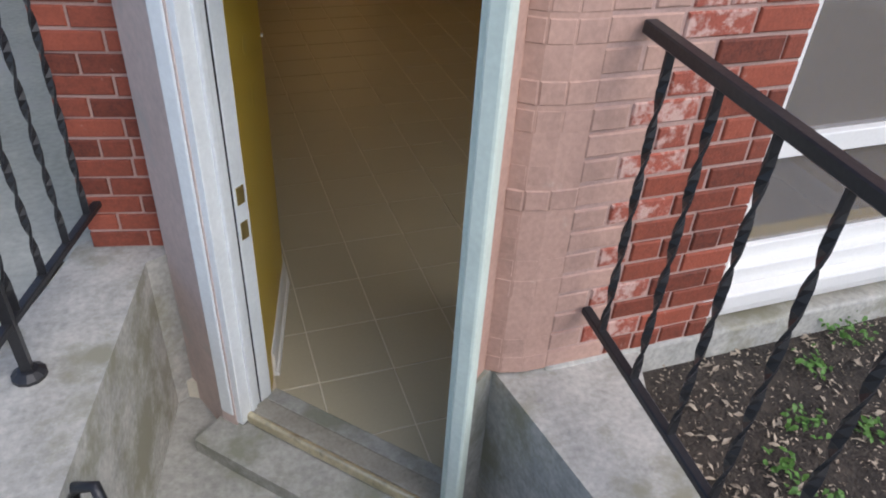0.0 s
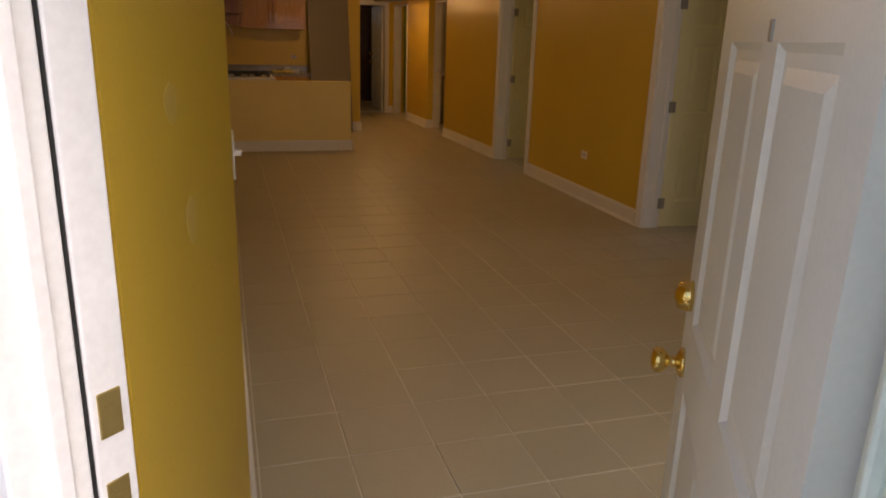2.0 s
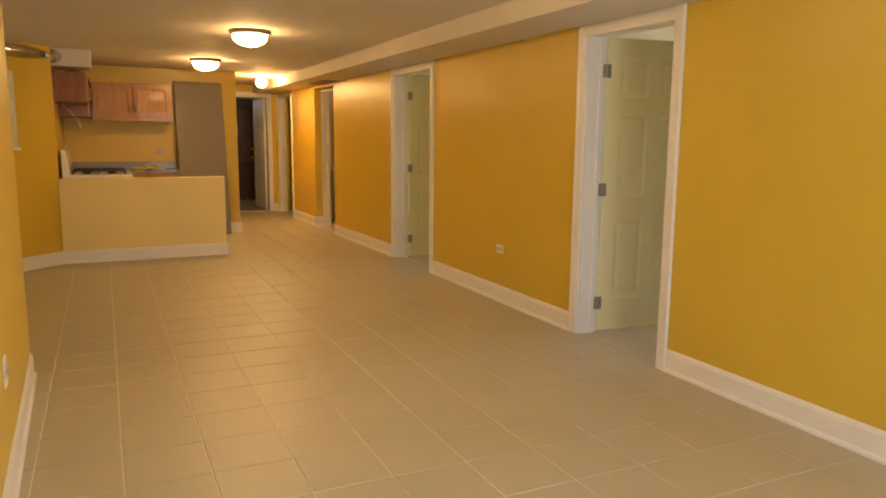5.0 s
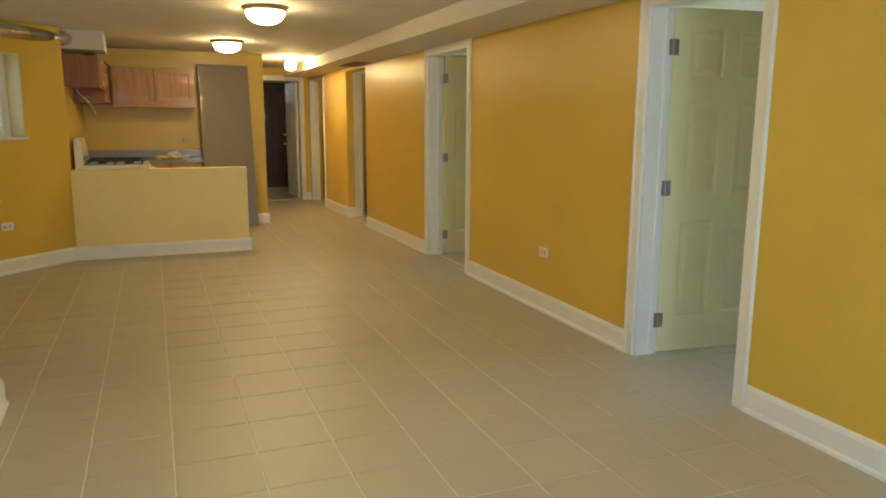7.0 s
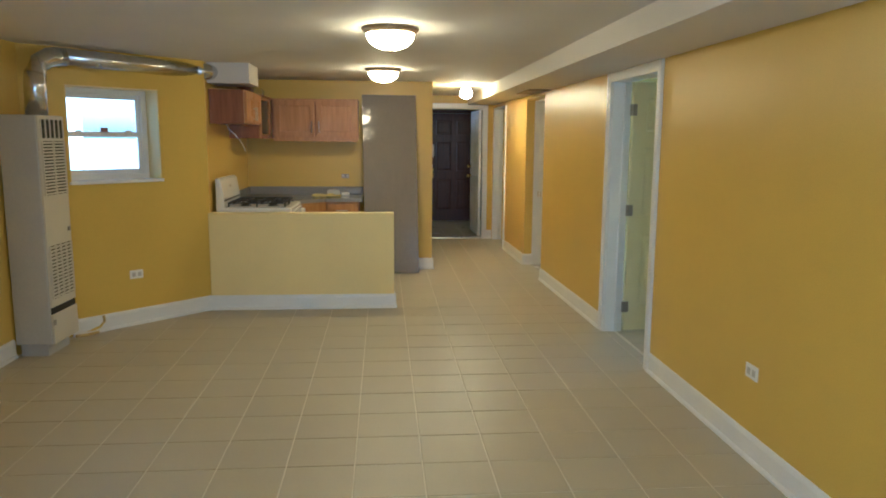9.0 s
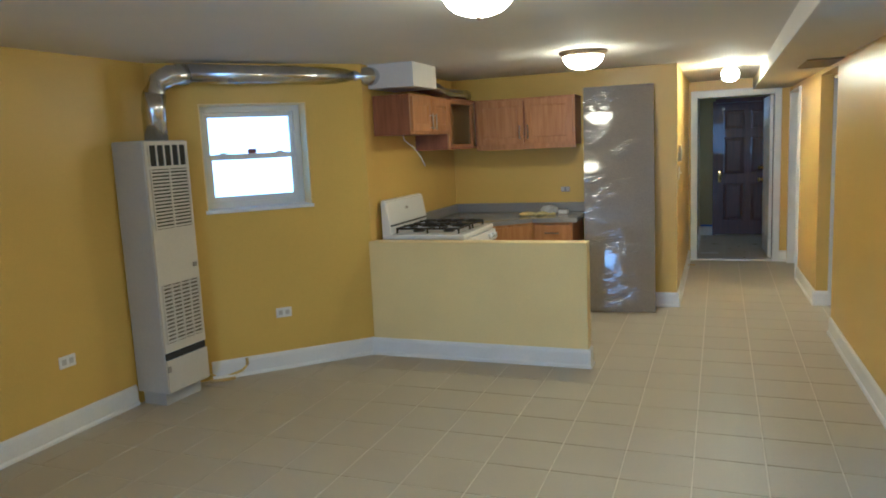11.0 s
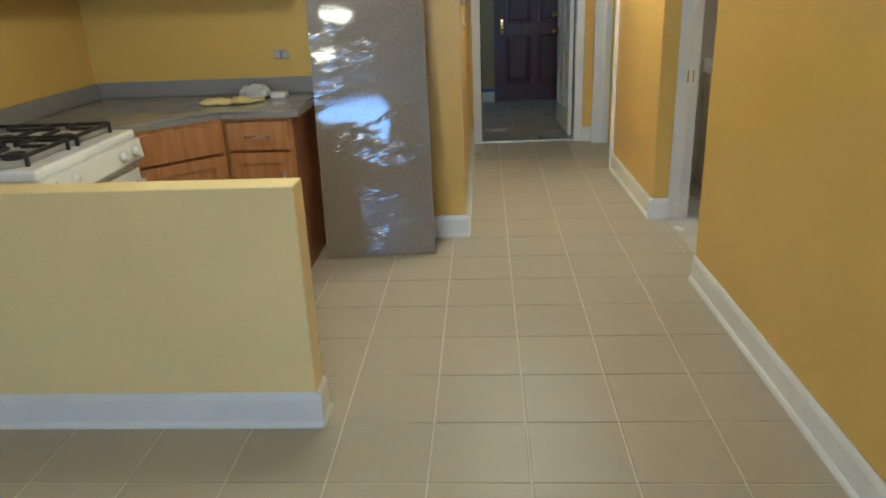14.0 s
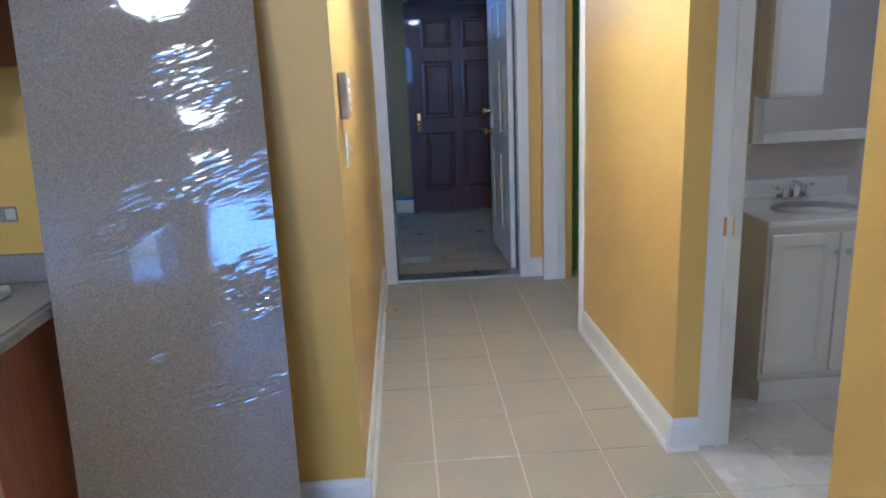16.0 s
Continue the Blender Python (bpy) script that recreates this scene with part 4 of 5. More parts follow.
for name, z0, z1, n in (("top_vent", 1.56, 1.69, 5), ("upper_grille", 1.16, 1.54, 17), ("lower_grille", 0.42, 0.80, 15)):
    g = part(name, boxes((HD + 0.0005, HD + 0.002, 0.03, HW - 0.03, z0, z1)), SHADE if name != "lower_grille" else mat("grille_shadow", (0.12, 0.10, 0.07), 0.7), ht, "dark plate painting the shade behind the louvres")
    if name == "top_vent":
        for i in range(n + 1):
            y_ = 0.03 + (HW - 0.06) * i / n
            part("slat", boxes((HD + 0.002, HD + 0.008, y_ - 0.006, y_ + 0.006, z0, z1)), HEATER, g)
    else:
        for i in range(n):
            z_ = z0 + (z1 - z0) * (i + 0.5) / n
            part("slat", boxes((HD + 0.002, HD + 0.009, 0.03, HW - 0.03, z_ - 0.0065, z_ + 0.0055)), HEATER, g)
        for y_ in ((0.03, HW / 2, HW - 0.03) if name == "upper_grille" else (0.03, 0.11, 0.19, 0.27, HW - 0.03)):
            part("mullion", boxes((HD + 0.002, HD + 0.011, y_ - 0.005, y_ + 0.005, z0, z1)), HEATER, g)
part("knob", boxes((HD, HD + 0.012, HW - 0.06, HW - 0.03, 0.88, 0.91, 0.003)), HINGE, ht, "small dark control knob")
part("hinge", boxes((HD + 0.004, HD + 0.014, 0.0, 0.03, 0.235, 0.275, 0.003)), HINGE, ht)
flue = thing("flue_duct", "bare galvanised flue duct from the heater to the ceiling box", "duct")
R = 0.068
pts = [(-0.28, 6.78, 1.70), (-0.28, 6.78, 1.93), (-0.272, 6.79, 2.02), (-0.25, 6.82, 2.09), (-0.21, 6.88, 2.135)]
bm = bmesh.new()
tube(bm, pts[:3], R * 1.08, 20)
part("riser", bm, GALV, flue, smooth=True)
bm = bmesh.new()
tube(bm, pts[1:] + [(-0.15, 6.97, 2.148)], R * 1.03, 20)
part("elbow", bm, GALV, flue, smooth=True)
bm = bmesh.new()
tube(bm, [(-0.19, 6.91, 2.15), (0.60, 8.10, 2.155)], R * 0.95, 20)
part("run", bm, GALV, flue, smooth=True)
bm = bmesh.new()
tube(bm, [(0.52, 7.985, 2.152), (0.70, 8.24, 2.155)], R * 1.06, 20)
part("coupling", bm, GALV, flue, smooth=True)
chase = struct("duct_chase", boxes((0.60, 0.98, 8.12, 8.60, 2.06, H, 0.004)), CEIL, "off-white boxed duct chase under the ceiling", "soffit")
valve = thing("gas_valve", "brass gas valve with a yellow hose by the baseboard", "valve", Matrix.Translation((-0.10, 7.30, 0)))
bm = bmesh.new()
tube(bm, [(0, 0.02, 0.10), (0.0, -0.03, 0.10)], 0.014)
tube(bm, [(0, -0.03, 0.075), (0, -0.03, 0.13)], 0.012)
part("valve_body", bm, BRASSFIT, valve, smooth=True)
bm = bmesh.new()
tube(bm, [(0, -0.03, 0.08), (-0.02, -0.06, 0.045), (-0.09, -0.12, 0.02), (-0.15, -0.16, 0.03), (-0.19, -0.24, 0.05)], 0.010)
part("hose", bm, YHOSE, valve, "yellow coated gas hose", True)
bm = bmesh.new()
tube(bm, [(0.02, -0.2, 0.035), (-0.06, -0.27, 0.03), (-0.10, -0.33, 0.04)], 0.012)
part("fitting", bm, BRASSFIT, valve, smooth=True)

# ---------------------------------------------------------------- outlets and switches


def outlet(m, material=PLASTIC, w=0.115, h=0.072, label="white duplex outlet on the painted wall"):
    """A wall plate lying across, with two sockets; z of m points out of the wall."""
    root = thing("wall_outlet", label, "outlet", m)
    part("plate", boxes((-w / 2, w / 2, -h / 2, h / 2, 0, 0.006, 0.002)), material, root)
    for s in (-1, 1):
        part("socket", boxes((s * 0.025 - 0.015, s * 0.025 + 0.015, -0.017, 0.017, 0.006, 0.009, 0.002)), mat("socket_face", (0.55, 0.52, 0.46), 0.4) if "socket_face" not in bpy.data.materials else bpy.data.materials["socket_face"], root, "greyish socket face")


def on_wall(x, y, z, yaw):
    """A pose whose z leaves the wall at the compass angle yaw (0: +x)."""
    return Matrix.Translation((x, y, z)) @ pose(0, 0, 0, 0, 0, yaw) @ Matrix(((0, 0, 1, 0), (1, 0, 0, 0), (0, 1, 0, 0), (0, 0, 0, 1)))


outlet(on_wall(4.0, 4.634, 0.443, 180))
outlet(on_wall(-0.464, 6.065, 0.445, 0))
outlet(on_wall(0.105, 7.487, 0.43, -45))
outlet(on_wall(0.6525, 2.6, 0.45, 0), w=0.072, h=0.115)
outlet(on_wall(0.674, 1.35, 0.45, 0), w=0.072, h=0.115)
outlet(on_wall(1.735, 9.985, 1.13, -90), w=0.085, h=0.048, material=mat("bare_metal_box", (0.30, 0.29, 0.27), 0.5, metal=0.5), label="uncovered outlet box on the kitchen wall")
sw = thing("light_switch", "white toggle light switch on the yellow wall", "switch", on_wall(0.6785, 0.25, 1.21, 0))
part("plate", boxes((-0.036, 0.036, -0.058, 0.058, 0, 0.006, 0.002)), PLASTIC, sw)
part("toggle", boxes((-0.005, 0.005, -0.004, 0.012, 0.006, 0.024, 0.002)), PLASTIC, sw)
ic = thing("door_intercom", "grey thermostat keypad on the hallway wall", "intercom", on_wall(2.77, 10.18, 1.43, 0))
part("case", boxes((-0.05, 0.05, -0.075, 0.075, 0, 0.03, 0.006)), mat("grey_plastic", (0.42, 0.38, 0.30), 0.5), ic)
for i in range(4):
    part("button", boxes((-0.03, 0.03, -0.055 + 0.03 * i, -0.038 + 0.03 * i, 0.03, 0.034, 0.002)), PLASTIC, ic)
sw2 = thing("light_switch", "white toggle light switch on the hallway wall", "switch", on_wall(2.77, 10.26, 1.24, 0))
part("plate", boxes((-0.036, 0.036, -0.058, 0.058, 0, 0.006, 0.002)), PLASTIC, sw2)
part("toggle", boxes((-0.005, 0.005, -0.004, 0.012, 0.006, 0.024, 0.002)), PLASTIC, sw2)
ds = thing("door_stop", "small brass spring door stop on the baseboard", "door stop", on_wall(2.795, 11.9, 0.07, 0))
bm = bmesh.new()
lathe(bm, [(0.012, 0), (0.012, 0.004), (0.005, 0.006), (0.005, 0.06), (0.008, 0.062), (0.008, 0.075)], 12)
part("spring", bm, BRASS, ds, smooth=True)

# ---------------------------------------------------------------- kitchen


def shaker(bm, w, h, t=0.019, stile=0.055):
    """The frame of a framed door, one ring with eased edges: x across, y thickness outward negative, z up."""
    rings = []
    for inset, y in ((0.0, 0.0), (0.0, -t + 0.002), (0.002, -t), (stile - 0.002, -t), (stile, -t + 0.002), (stile, 0.0)):
        rings.append([bm.verts.new((x, y, z)) for x, z in ((inset, inset), (w - inset, inset), (w - inset, h - inset), (inset, h - inset))])
    for i in range(6):
        lo, hi = rings[i], rings[(i + 1) % 6]
        for k in range(4):
            bm.faces.new((lo[k], lo[(k + 1) % 4], hi[(k + 1) % 4], hi[k]))
    bmesh.ops.recalc_face_normals(bm, faces=bm.faces)


def shaker_panel(w, h, t=0.019, stile=0.055):
    """The recessed field of a framed door, with a small bead round it."""
    bm = bmesh.new()
    rings = []
    for inset, y in ((0.0, 0.0), (0.0, -t + 0.004), (0.006, -t + 0.004), (0.009, -t + 0.010)):
        j = stile + inset
        rings.append([bm.verts.new((x, y, z)) for x, z in ((j, j), (w - j, j), (w - j, h - j), (j, h - j))])
    for lo, hi in zip(rings, rings[1:]):
        for k in range(4):
            bm.faces.new((lo[k], lo[(k + 1) % 4], hi[(k + 1) % 4], hi[k]))
    bm.faces.new(rings[-1])
    bm.faces.new(rings[0][::-1])
    bmesh.ops.recalc_face_normals(bm, faces=bm.faces)
    return bm


def pull(bm, x, z, length, upright=True):
    """A thin bar pull on two posts standing off the face."""
    h = length / 2
    if upright:
        tube(bm, [(x, -0.045, z - h), (x, -0.045, z + h)], 0.005, 8)
        for s in (-0.75, 0.75):
            tube(bm, [(x, -0.019, z + s * h), (x, -0.045, z + s * h)], 0.004, 8)
    else:
        tube(bm, [(x - h, -0.045, z), (x + h, -0.045, z)], 0.005, 8)
        for s in (-0.75, 0.75):
            tube(bm, [(x + s * h, -0.019, z), (x + s * h, -0.045, z)], 0.004, 8)


def cabinet(name, label, m, w, depth, h, z0, doors, drawers=0.0, toe=0.0, blank=False):
    """x across the front, y into the cabinet. doors: list of (x0, x1, handle_x or None, handle_z, upright)."""
    root = thing(name, label, "cabinet", m)
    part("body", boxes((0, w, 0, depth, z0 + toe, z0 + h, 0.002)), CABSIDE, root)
    if toe:
        part("toe_kick", boxes((0.0, w, 0.06, depth, z0, z0 + toe)), CABSIDE, root)
    part("face_frame", boxes((0, 0.035, -0.004, 0, z0 + toe, z0 + h), (w - 0.035, w, -0.004, 0, z0 + toe, z0 + h), (0.035, w - 0.035, -0.004, 0, z0 + h - 0.035, z0 + h), (0.035, w - 0.035, -0.004, 0, z0 + toe, z0 + toe + 0.035)), CAB, root)
    ztop = z0 + h - 0.02 - (drawers + 0.015 if drawers else 0)
    for x0, x1, hx_, hz, up in doors:
        bm = bmesh.new()
        shaker(bm, x1 - x0, ztop - z0 - toe - 0.02)
        d = part("door", bm, CAB, root)
        d.location = (x0, -0.004, z0 + toe + 0.02)
        part("panel", shaker_panel(x1 - x0, ztop - z0 - toe - 0.02), CAB, d)
        if hx_ is not None:
            bm = bmesh.new()
            pull(bm, hx_ - x0, hz - z0 - toe - 0.02, 0.13)
            part("handle", bm, STEEL, d, "brushed steel bar handle", True)
    if drawers:
        bm = bmesh.new()
        box(bm, 0.022, w - 0.022, -0.023, -0.004, z0 + h - 0.02 - drawers, z0 + h - 0.02, 0.004)
        d = part("drawer" if not blank else "false_front", bm, CAB, root)
        if not blank:
            bm = bmesh.new()
            pull(bm, w / 2, z0 + h - 0.02 - drawers / 2, 0.13, False)
            part("handle", bm, STEEL, d, "brushed steel bar handle", True)
    return root


KY = 9.985
cabinet("base_cabinet", "stained wood base cabinet with a drawer over a door", Matrix.Translation((1.54, 9.43, 0)), 0.365, 0.55, 0.87, 0, [(0.022, 0.343, 0.305, 0.52, True)], 0.15, 0.10)
# angled sink base across the corner
ca, cb = Vector((1.115, 8.985)), Vector((1.54, 9.41))
cd = (cb - ca)
cabinet("corner_base_cabinet", "stained wood corner sink cabinet set at an angle", Matrix.Translation((ca.x, ca.y, 0)) @ pose(0, 0, 0, 0, 0, math.degrees(math.atan2(cd.y, cd.x))), cd.length, 0.40, 0.87, 0, [(0.022, cd.length - 0.022, 0.06, 0.52, True)], 0.15, 0.10, blank=True)
ct = thing("countertop", "grey speckled worktop still wrapped in clear film", "countertop")
top = [(0.605, 8.945), (1.095, 8.945), (1.54, 9.39), (1.95, 9.39), (1.95, 9.983), (0.605, 9.983)]
bm = bmesh.new()
prism(bm, top, 0.872, 0.912)
bmesh.ops.bevel(bm, geom=[e_ for e_ in bm.edges if all(v.co.z > 0.9 for v in e_.verts)], offset=0.012, segments=3, affect="EDGES")
part("slab", bm, WRAPTOP, ct)
part("backsplash", boxes((0.625, 1.945, 9.965, 9.984, 0.912, 1.005, 0.006), (0.605, 0.625, 8.95, 9.984, 0.912, 1.005, 0.006)), WRAPTOP, ct, "low film-wrapped backsplash")
gl = thing("work_gloves", "pair of yellow work gloves lying on the worktop", "gloves")
rng = random.Random(4)
for k, (gx, gy) in enumerate(((1.45, 9.60), (1.58, 9.63))):
    bm = bmesh.new()
    bmesh.ops.create_icosphere(bm, subdivisions=3, radius=1.0, matrix=Matrix.LocRotScale((gx, gy, 0.93), Euler((0, 0, 0.5 + k)), (0.085, 0.05, 0.018)))
    for j in range(4):
        bmesh.ops.create_icosphere(bm, subdivisions=2, radius=1.0, matrix=Matrix.LocRotScale((gx + 0.06 + 0.012 * j, gy - 0.03 + 0.022 * j, 0.925), Euler((0, 0, 0.3 + 0.2 * j)), (0.04, 0.011, 0.011)))
    for v in bm.verts:
        v.co += 0.008 * noise.noise_vector(v.co * 30)
    part("glove", bm, YELLOWCLOTH, gl, smooth=True)
pb = thing("crumpled_bag", "crumpled clear plastic bag on the worktop", "bag")
bm = bmesh.new()
bmesh.ops.create_icosphere(bm, subdivisions=4, radius=1.0, matrix=Matrix.LocRotScale((1.61, 9.80, 0.945), None, (0.085, 0.06, 0.045)))
for v in bm.verts:
    v.co += 0.022 * noise.noise_vector(v.co * 22)
part("sheet", bm, mat("hazy_plastic", (0.55, 0.55, 0.52), 0.2, var=0.2), pb)
cp = thing("white_packet", "small white packet on the worktop", "packet")
part("packet", boxes((1.70, 1.79, 9.78, 9.85, 0.912, 0.945, 0.008)), PAPER, cp)

# wall cabinets
UZ0, UZ1 = 1.565, 2.01
cabinet("wall_cabinet", "stained wood wall cabinet with two doors over the worktop", Matrix.Translation((0.95, 9.68, 0)), 0.95, 0.302, UZ1 - UZ0, UZ0, [(0.02, 0.467, 0.435, UZ0 + 0.13, True), (0.483, 0.93, 0.515, UZ0 + 0.13, True)])
part("light_rail", boxes((0.95, 1.90, 9.675, 9.70, UZ0 - 0.03, UZ0)), CAB)
tagged(bpy.context.scene.objects["light_rail"], "thin wood rail under the wall cabinets", "trim", kind="structure")
cabinet("wall_cabinet", "short stained wood wall cabinet over the range", Matrix.Translation((0.91, 8.17, 0)) @ pose(0, 0, 0, 0, 0, 90), 0.82, 0.308, UZ1 - 1.70, 1.70, [(0.02, 0.402, 0.37, 1.80, True), (0.418, 0.80, 0.45, 1.80, True)])
corner = thing("corner_wall_cabinet", "stained wood corner wall cabinet with an open front", "cabinet")
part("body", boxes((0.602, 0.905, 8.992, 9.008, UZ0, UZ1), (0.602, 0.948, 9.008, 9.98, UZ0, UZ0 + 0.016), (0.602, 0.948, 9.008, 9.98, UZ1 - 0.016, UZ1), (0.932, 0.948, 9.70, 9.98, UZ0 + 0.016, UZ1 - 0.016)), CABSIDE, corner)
part("back_panel", boxes((0.603, 0.615, 9.008, 9.98, UZ0 + 0.016, UZ1 - 0.016), (0.615, 0.932, 9.966, 9.98, UZ0 + 0.016, UZ1 - 0.016)), mat("bare_cabinet_interior", (0.62, 0.44, 0.17), 0.5, var=0.1, scale=5), corner, "pale unfinished back panel")
part("face_frame", boxes((0.905, 0.925, 8.992, 9.06, UZ0, UZ1, 0.002), (0.905, 0.925, 9.60, 9.672, UZ0, UZ1, 0.002), (0.905, 0.925, 9.06, 9.60, UZ0, UZ0 + 0.045, 0.002), (0.905, 0.925, 9.06, 9.60, UZ1 - 0.045, UZ1, 0.002)), CAB, corner)
vp = thing("vent_pipe_cap", "short black vent pipe stub inside the open cabinet", "pipe")
bm = bmesh.new()
tube(bm, [(0.76, 9.30, UZ0 + 0.014), (0.76, 9.30, UZ0 + 0.13)], 0.055, 20)
part("stub", bm, BLACK, vp, smooth=True)
hd = thing("hood_duct", "grey flexible duct lying on the wall cabinets", "duct")
bm = bmesh.new()
tube(bm, [(0.76, 8.60, 2.125)] + [(0.76 + 0.05 * math.sin(k * 0.5), 8.64 + 0.1 * k, 2.075 + 0.045 * max(0.0, 1 - k / 5)) for k in range(14)], 0.06, 18)
part("hose", bm, GALV, hd, smooth=True)
cord = thing("range_cord", "loose pale wire hanging under the wall cabinet", "wire")
bm = bmesh.new()
tube(bm, [(0.66, 8.55, 1.75), (0.68, 8.58, 1.66), (0.74, 8.62, 1.60), (0.80, 8.62, 1.52), (0.83, 8.64, 1.44)], 0.004, 6)
part("wire", bm, PLASTIC, cord, smooth=True)

# gas range, facing into the kitchen
rg = thing("gas_range", "white enamelled gas range with black cast-iron grates", "range", Matrix.Translation((0.635, 8.14, 0)))
RW, RD = 0.76, 0.66
part("body", boxes((0.02, RD, 0, RW, 0.06, 0.885, 0.006)), ENAMEL, rg)
part("plinth", boxes((0.05, RD - 0.05, 0.03, RW - 0.03, 0.0, 0.06)), BLACK, rg)
part("cooktop", boxes((0.0, RD + 0.03, -0.005, RW + 0.005, 0.885, 0.925, 0.012)), ENAMEL, rg)
# flat greyer sheet on the cooktop, painting the shade of a sunken well
part("well", boxes((0.10, RD - 0.06, 0.05, RW - 0.05, 0.9252, 0.9275)), mat("range_well_shadow", (0.55, 0.54, 0.50), 0.3), rg)
bm = bmesh.new()
prof = [(0.0, 0.90), (0.075, 0.90), (0.075, 1.00), (0.045, 1.19), (0.0, 1.20)]
a_, b_ = [bm.verts.new((x, 0.0, z)) for x, z in prof], [bm.verts.new((x, RW, z)) for x, z in prof]
bm.faces.new(a_), bm.faces.new(b_[::-1])
for i in range(5):
    bm.faces.new((a_[i], b_[i], b_[(i + 1) % 5], a_[(i + 1) % 5]))
bmesh.ops.bevel(bm, geom=list(bm.edges), offset=0.010, segments=2, affect="EDGES")
part("backguard", bm, ENAMEL, rg, "white backguard")
# the slot is not cut; a black strip paints its shade
part("backguard_slot_shade", boxes((0.068, 0.079, 0.015, RW - 0.015, 0.985, 0.999)), BLACK, rg, "black strip painting the shade of the vent slot")
part("badge", boxes((0.045, 0.062, RW / 2 - 0.02, RW / 2 + 0.02, 1.10, 1.12, 0.002)), HINGE, rg, "small dark badge")
for cy in (0.21, 0.55):
    for cx in (0.23, 0.49):
        bm = bmesh.new()
        lathe(bm, [(0.05, 0.927), (0.05, 0.936), (0.036, 0.938), (0.036, 0.948), (0.02, 0.952)], 20, Matrix.Translation((cx, cy, 0)))
        part("burner", bm, BLACK, rg, "black gas burner", True)
    bm = bmesh.new()
    z = 0.965
    for x0_, x1_ in ((0.10, 0.36), (0.36, 0.62)):
        bar(bm, (x0_, cy - 0.14, z), (x1_, cy - 0.14, z), 0.011, 0.014)
        bar(bm, (x0_, cy + 0.14, z), (x1_, cy + 0.14, z), 0.011, 0.014)
        bar(bm, ((x0_ + x1_) / 2, cy - 0.14, z + 0.006), ((x0_ + x1_) / 2, cy - 0.03, z + 0.006), 0.010, 0.014)
        bar(bm, ((x0_ + x1_) / 2, cy + 0.03, z + 0.006), ((x0_ + x1_) / 2, cy + 0.14, z + 0.006), 0.010, 0.014)
        bar(bm, (x0_, cy, z + 0.006), (x0_ + 0.10, cy, z + 0.006), 0.010, 0.014)
        bar(bm, (x1_ - 0.10, cy, z + 0.006), (x1_, cy, z + 0.006), 0.010, 0.014)
    for xe in (0.10, 0.36, 0.62):
        bar(bm, (xe, cy - 0.14, z), (xe, cy + 0.14, z), 0.011, 0.014)
        for ye in (-0.135, 0.135):
            bar(bm, (xe, cy + ye, 0.925), (xe, cy + ye, z), 0.012, 0.012)
    part("grate", bm, BLACK, rg, "black cast-iron grate")
bm = bmesh.new()
prof = [(RD - 0.01, 0.77), (RD + 0.02, 0.77), (RD + 0.055, 0.80), (RD + 0.045, 0.885), (RD - 0.01, 0.885)]
a_, b_ = [bm.verts.new((x, 0.0, z)) for x, z in prof], [bm.verts.new((x, RW, z)) for x, z in prof]
bm.faces.new(a_), bm.faces.new(b_[::-1])
for i in range(5):
    bm.faces.new((a_[i], b_[i], b_[(i + 1) % 5], a_[(i + 1) % 5]))
part("control_panel", bm, ENAMEL, rg)
for ky in (0.08, 0.19, 0.57, 0.68):
    bm = bmesh.new()
    lathe(bm, [(0.023, 0), (0.022, 0.020), (0.016, 0.026), (0.004, 0.027)], 20, Matrix.Translation((RD + 0.049, ky, 0.84)) @ pose(0, 0, 0, 0, 84))
    box(bm, RD + 0.06, RD + 0.085, ky - 0.004, ky + 0.004, 0.82, 0.86, 0.002)
    part("control_knob", bm, ENAMEL, rg, "white control knob", True)
od = part("oven_door", boxes((RD, RD + 0.03, 0.01, RW - 0.01, 0.27, 0.755, 0.008)), ENAMEL, rg)
part("oven_window", boxes((RD + 0.028, RD + 0.033, 0.17, RW - 0.17, 0.40, 0.62, 0.004)), DARKGLASS, od, "dark oven window")
bm = bmesh.new()
tube(bm, [(RD + 0.03, 0.06, 0.70), (RD + 0.07, 0.07, 0.705), (RD + 0.075, RW / 2, 0.705), (RD + 0.07, RW - 0.07, 0.705), (RD + 0.03, RW - 0.06, 0.70)], 0.012)
part("oven_handle", bm, ENAMEL, od, "white oven handle", True)
part("drawer", boxes((RD, RD + 0.028, 0.01, RW - 0.01, 0.075, 0.26, 0.008)), ENAMEL, rg)

# wrapped spare worktop leaning on the wall
lean = 7.0
SL = Matrix.Translation((1.972, 9.615, 0.0)) @ pose(0, 0, 0, 0, 0, 6.5) @ pose(0, 0, 0, -lean, 0, 0)
sl = thing("spare_worktop", "long speckled worktop wrapped in shiny film, leaning on the wall", "countertop", SL)
bm = bmesh.new()
rng = random.Random(29)
COLS, ROWS, W_, L_ = 26, 380, 0.63, 2.084
grid = []
for j in range(ROWS + 1):
    row = []
    for i in range(COLS + 1):
        x, z = W_ * i / COLS, 0.006 + L_ * j / ROWS
        # creases run slantwise across the sheet
        z = min(2.09, max(0.006, z + 0.16 * (x - W_ / 2) * min(1.0, 8 * j / ROWS, 8 * (1 - j / ROWS))))
        along, across = x + 0.3 * z, z - 0.3 * x
        crumple = max(0.0, noise.noise((along * 3.0, across * 8.0, 1.7)) + 0.5 * noise.noise((along * 9, across * 24, 5.1)) - 0.10)
        swell = 0.0009 * noise.noise((x * 4, z * 3, 9.0))
        row.append(bm.verts.new((x, -0.002 + swell - (0.00002 + 0.0022 * min(0.5, crumple)) * rng.uniform(-1, 1), z)))
    grid.append(row)
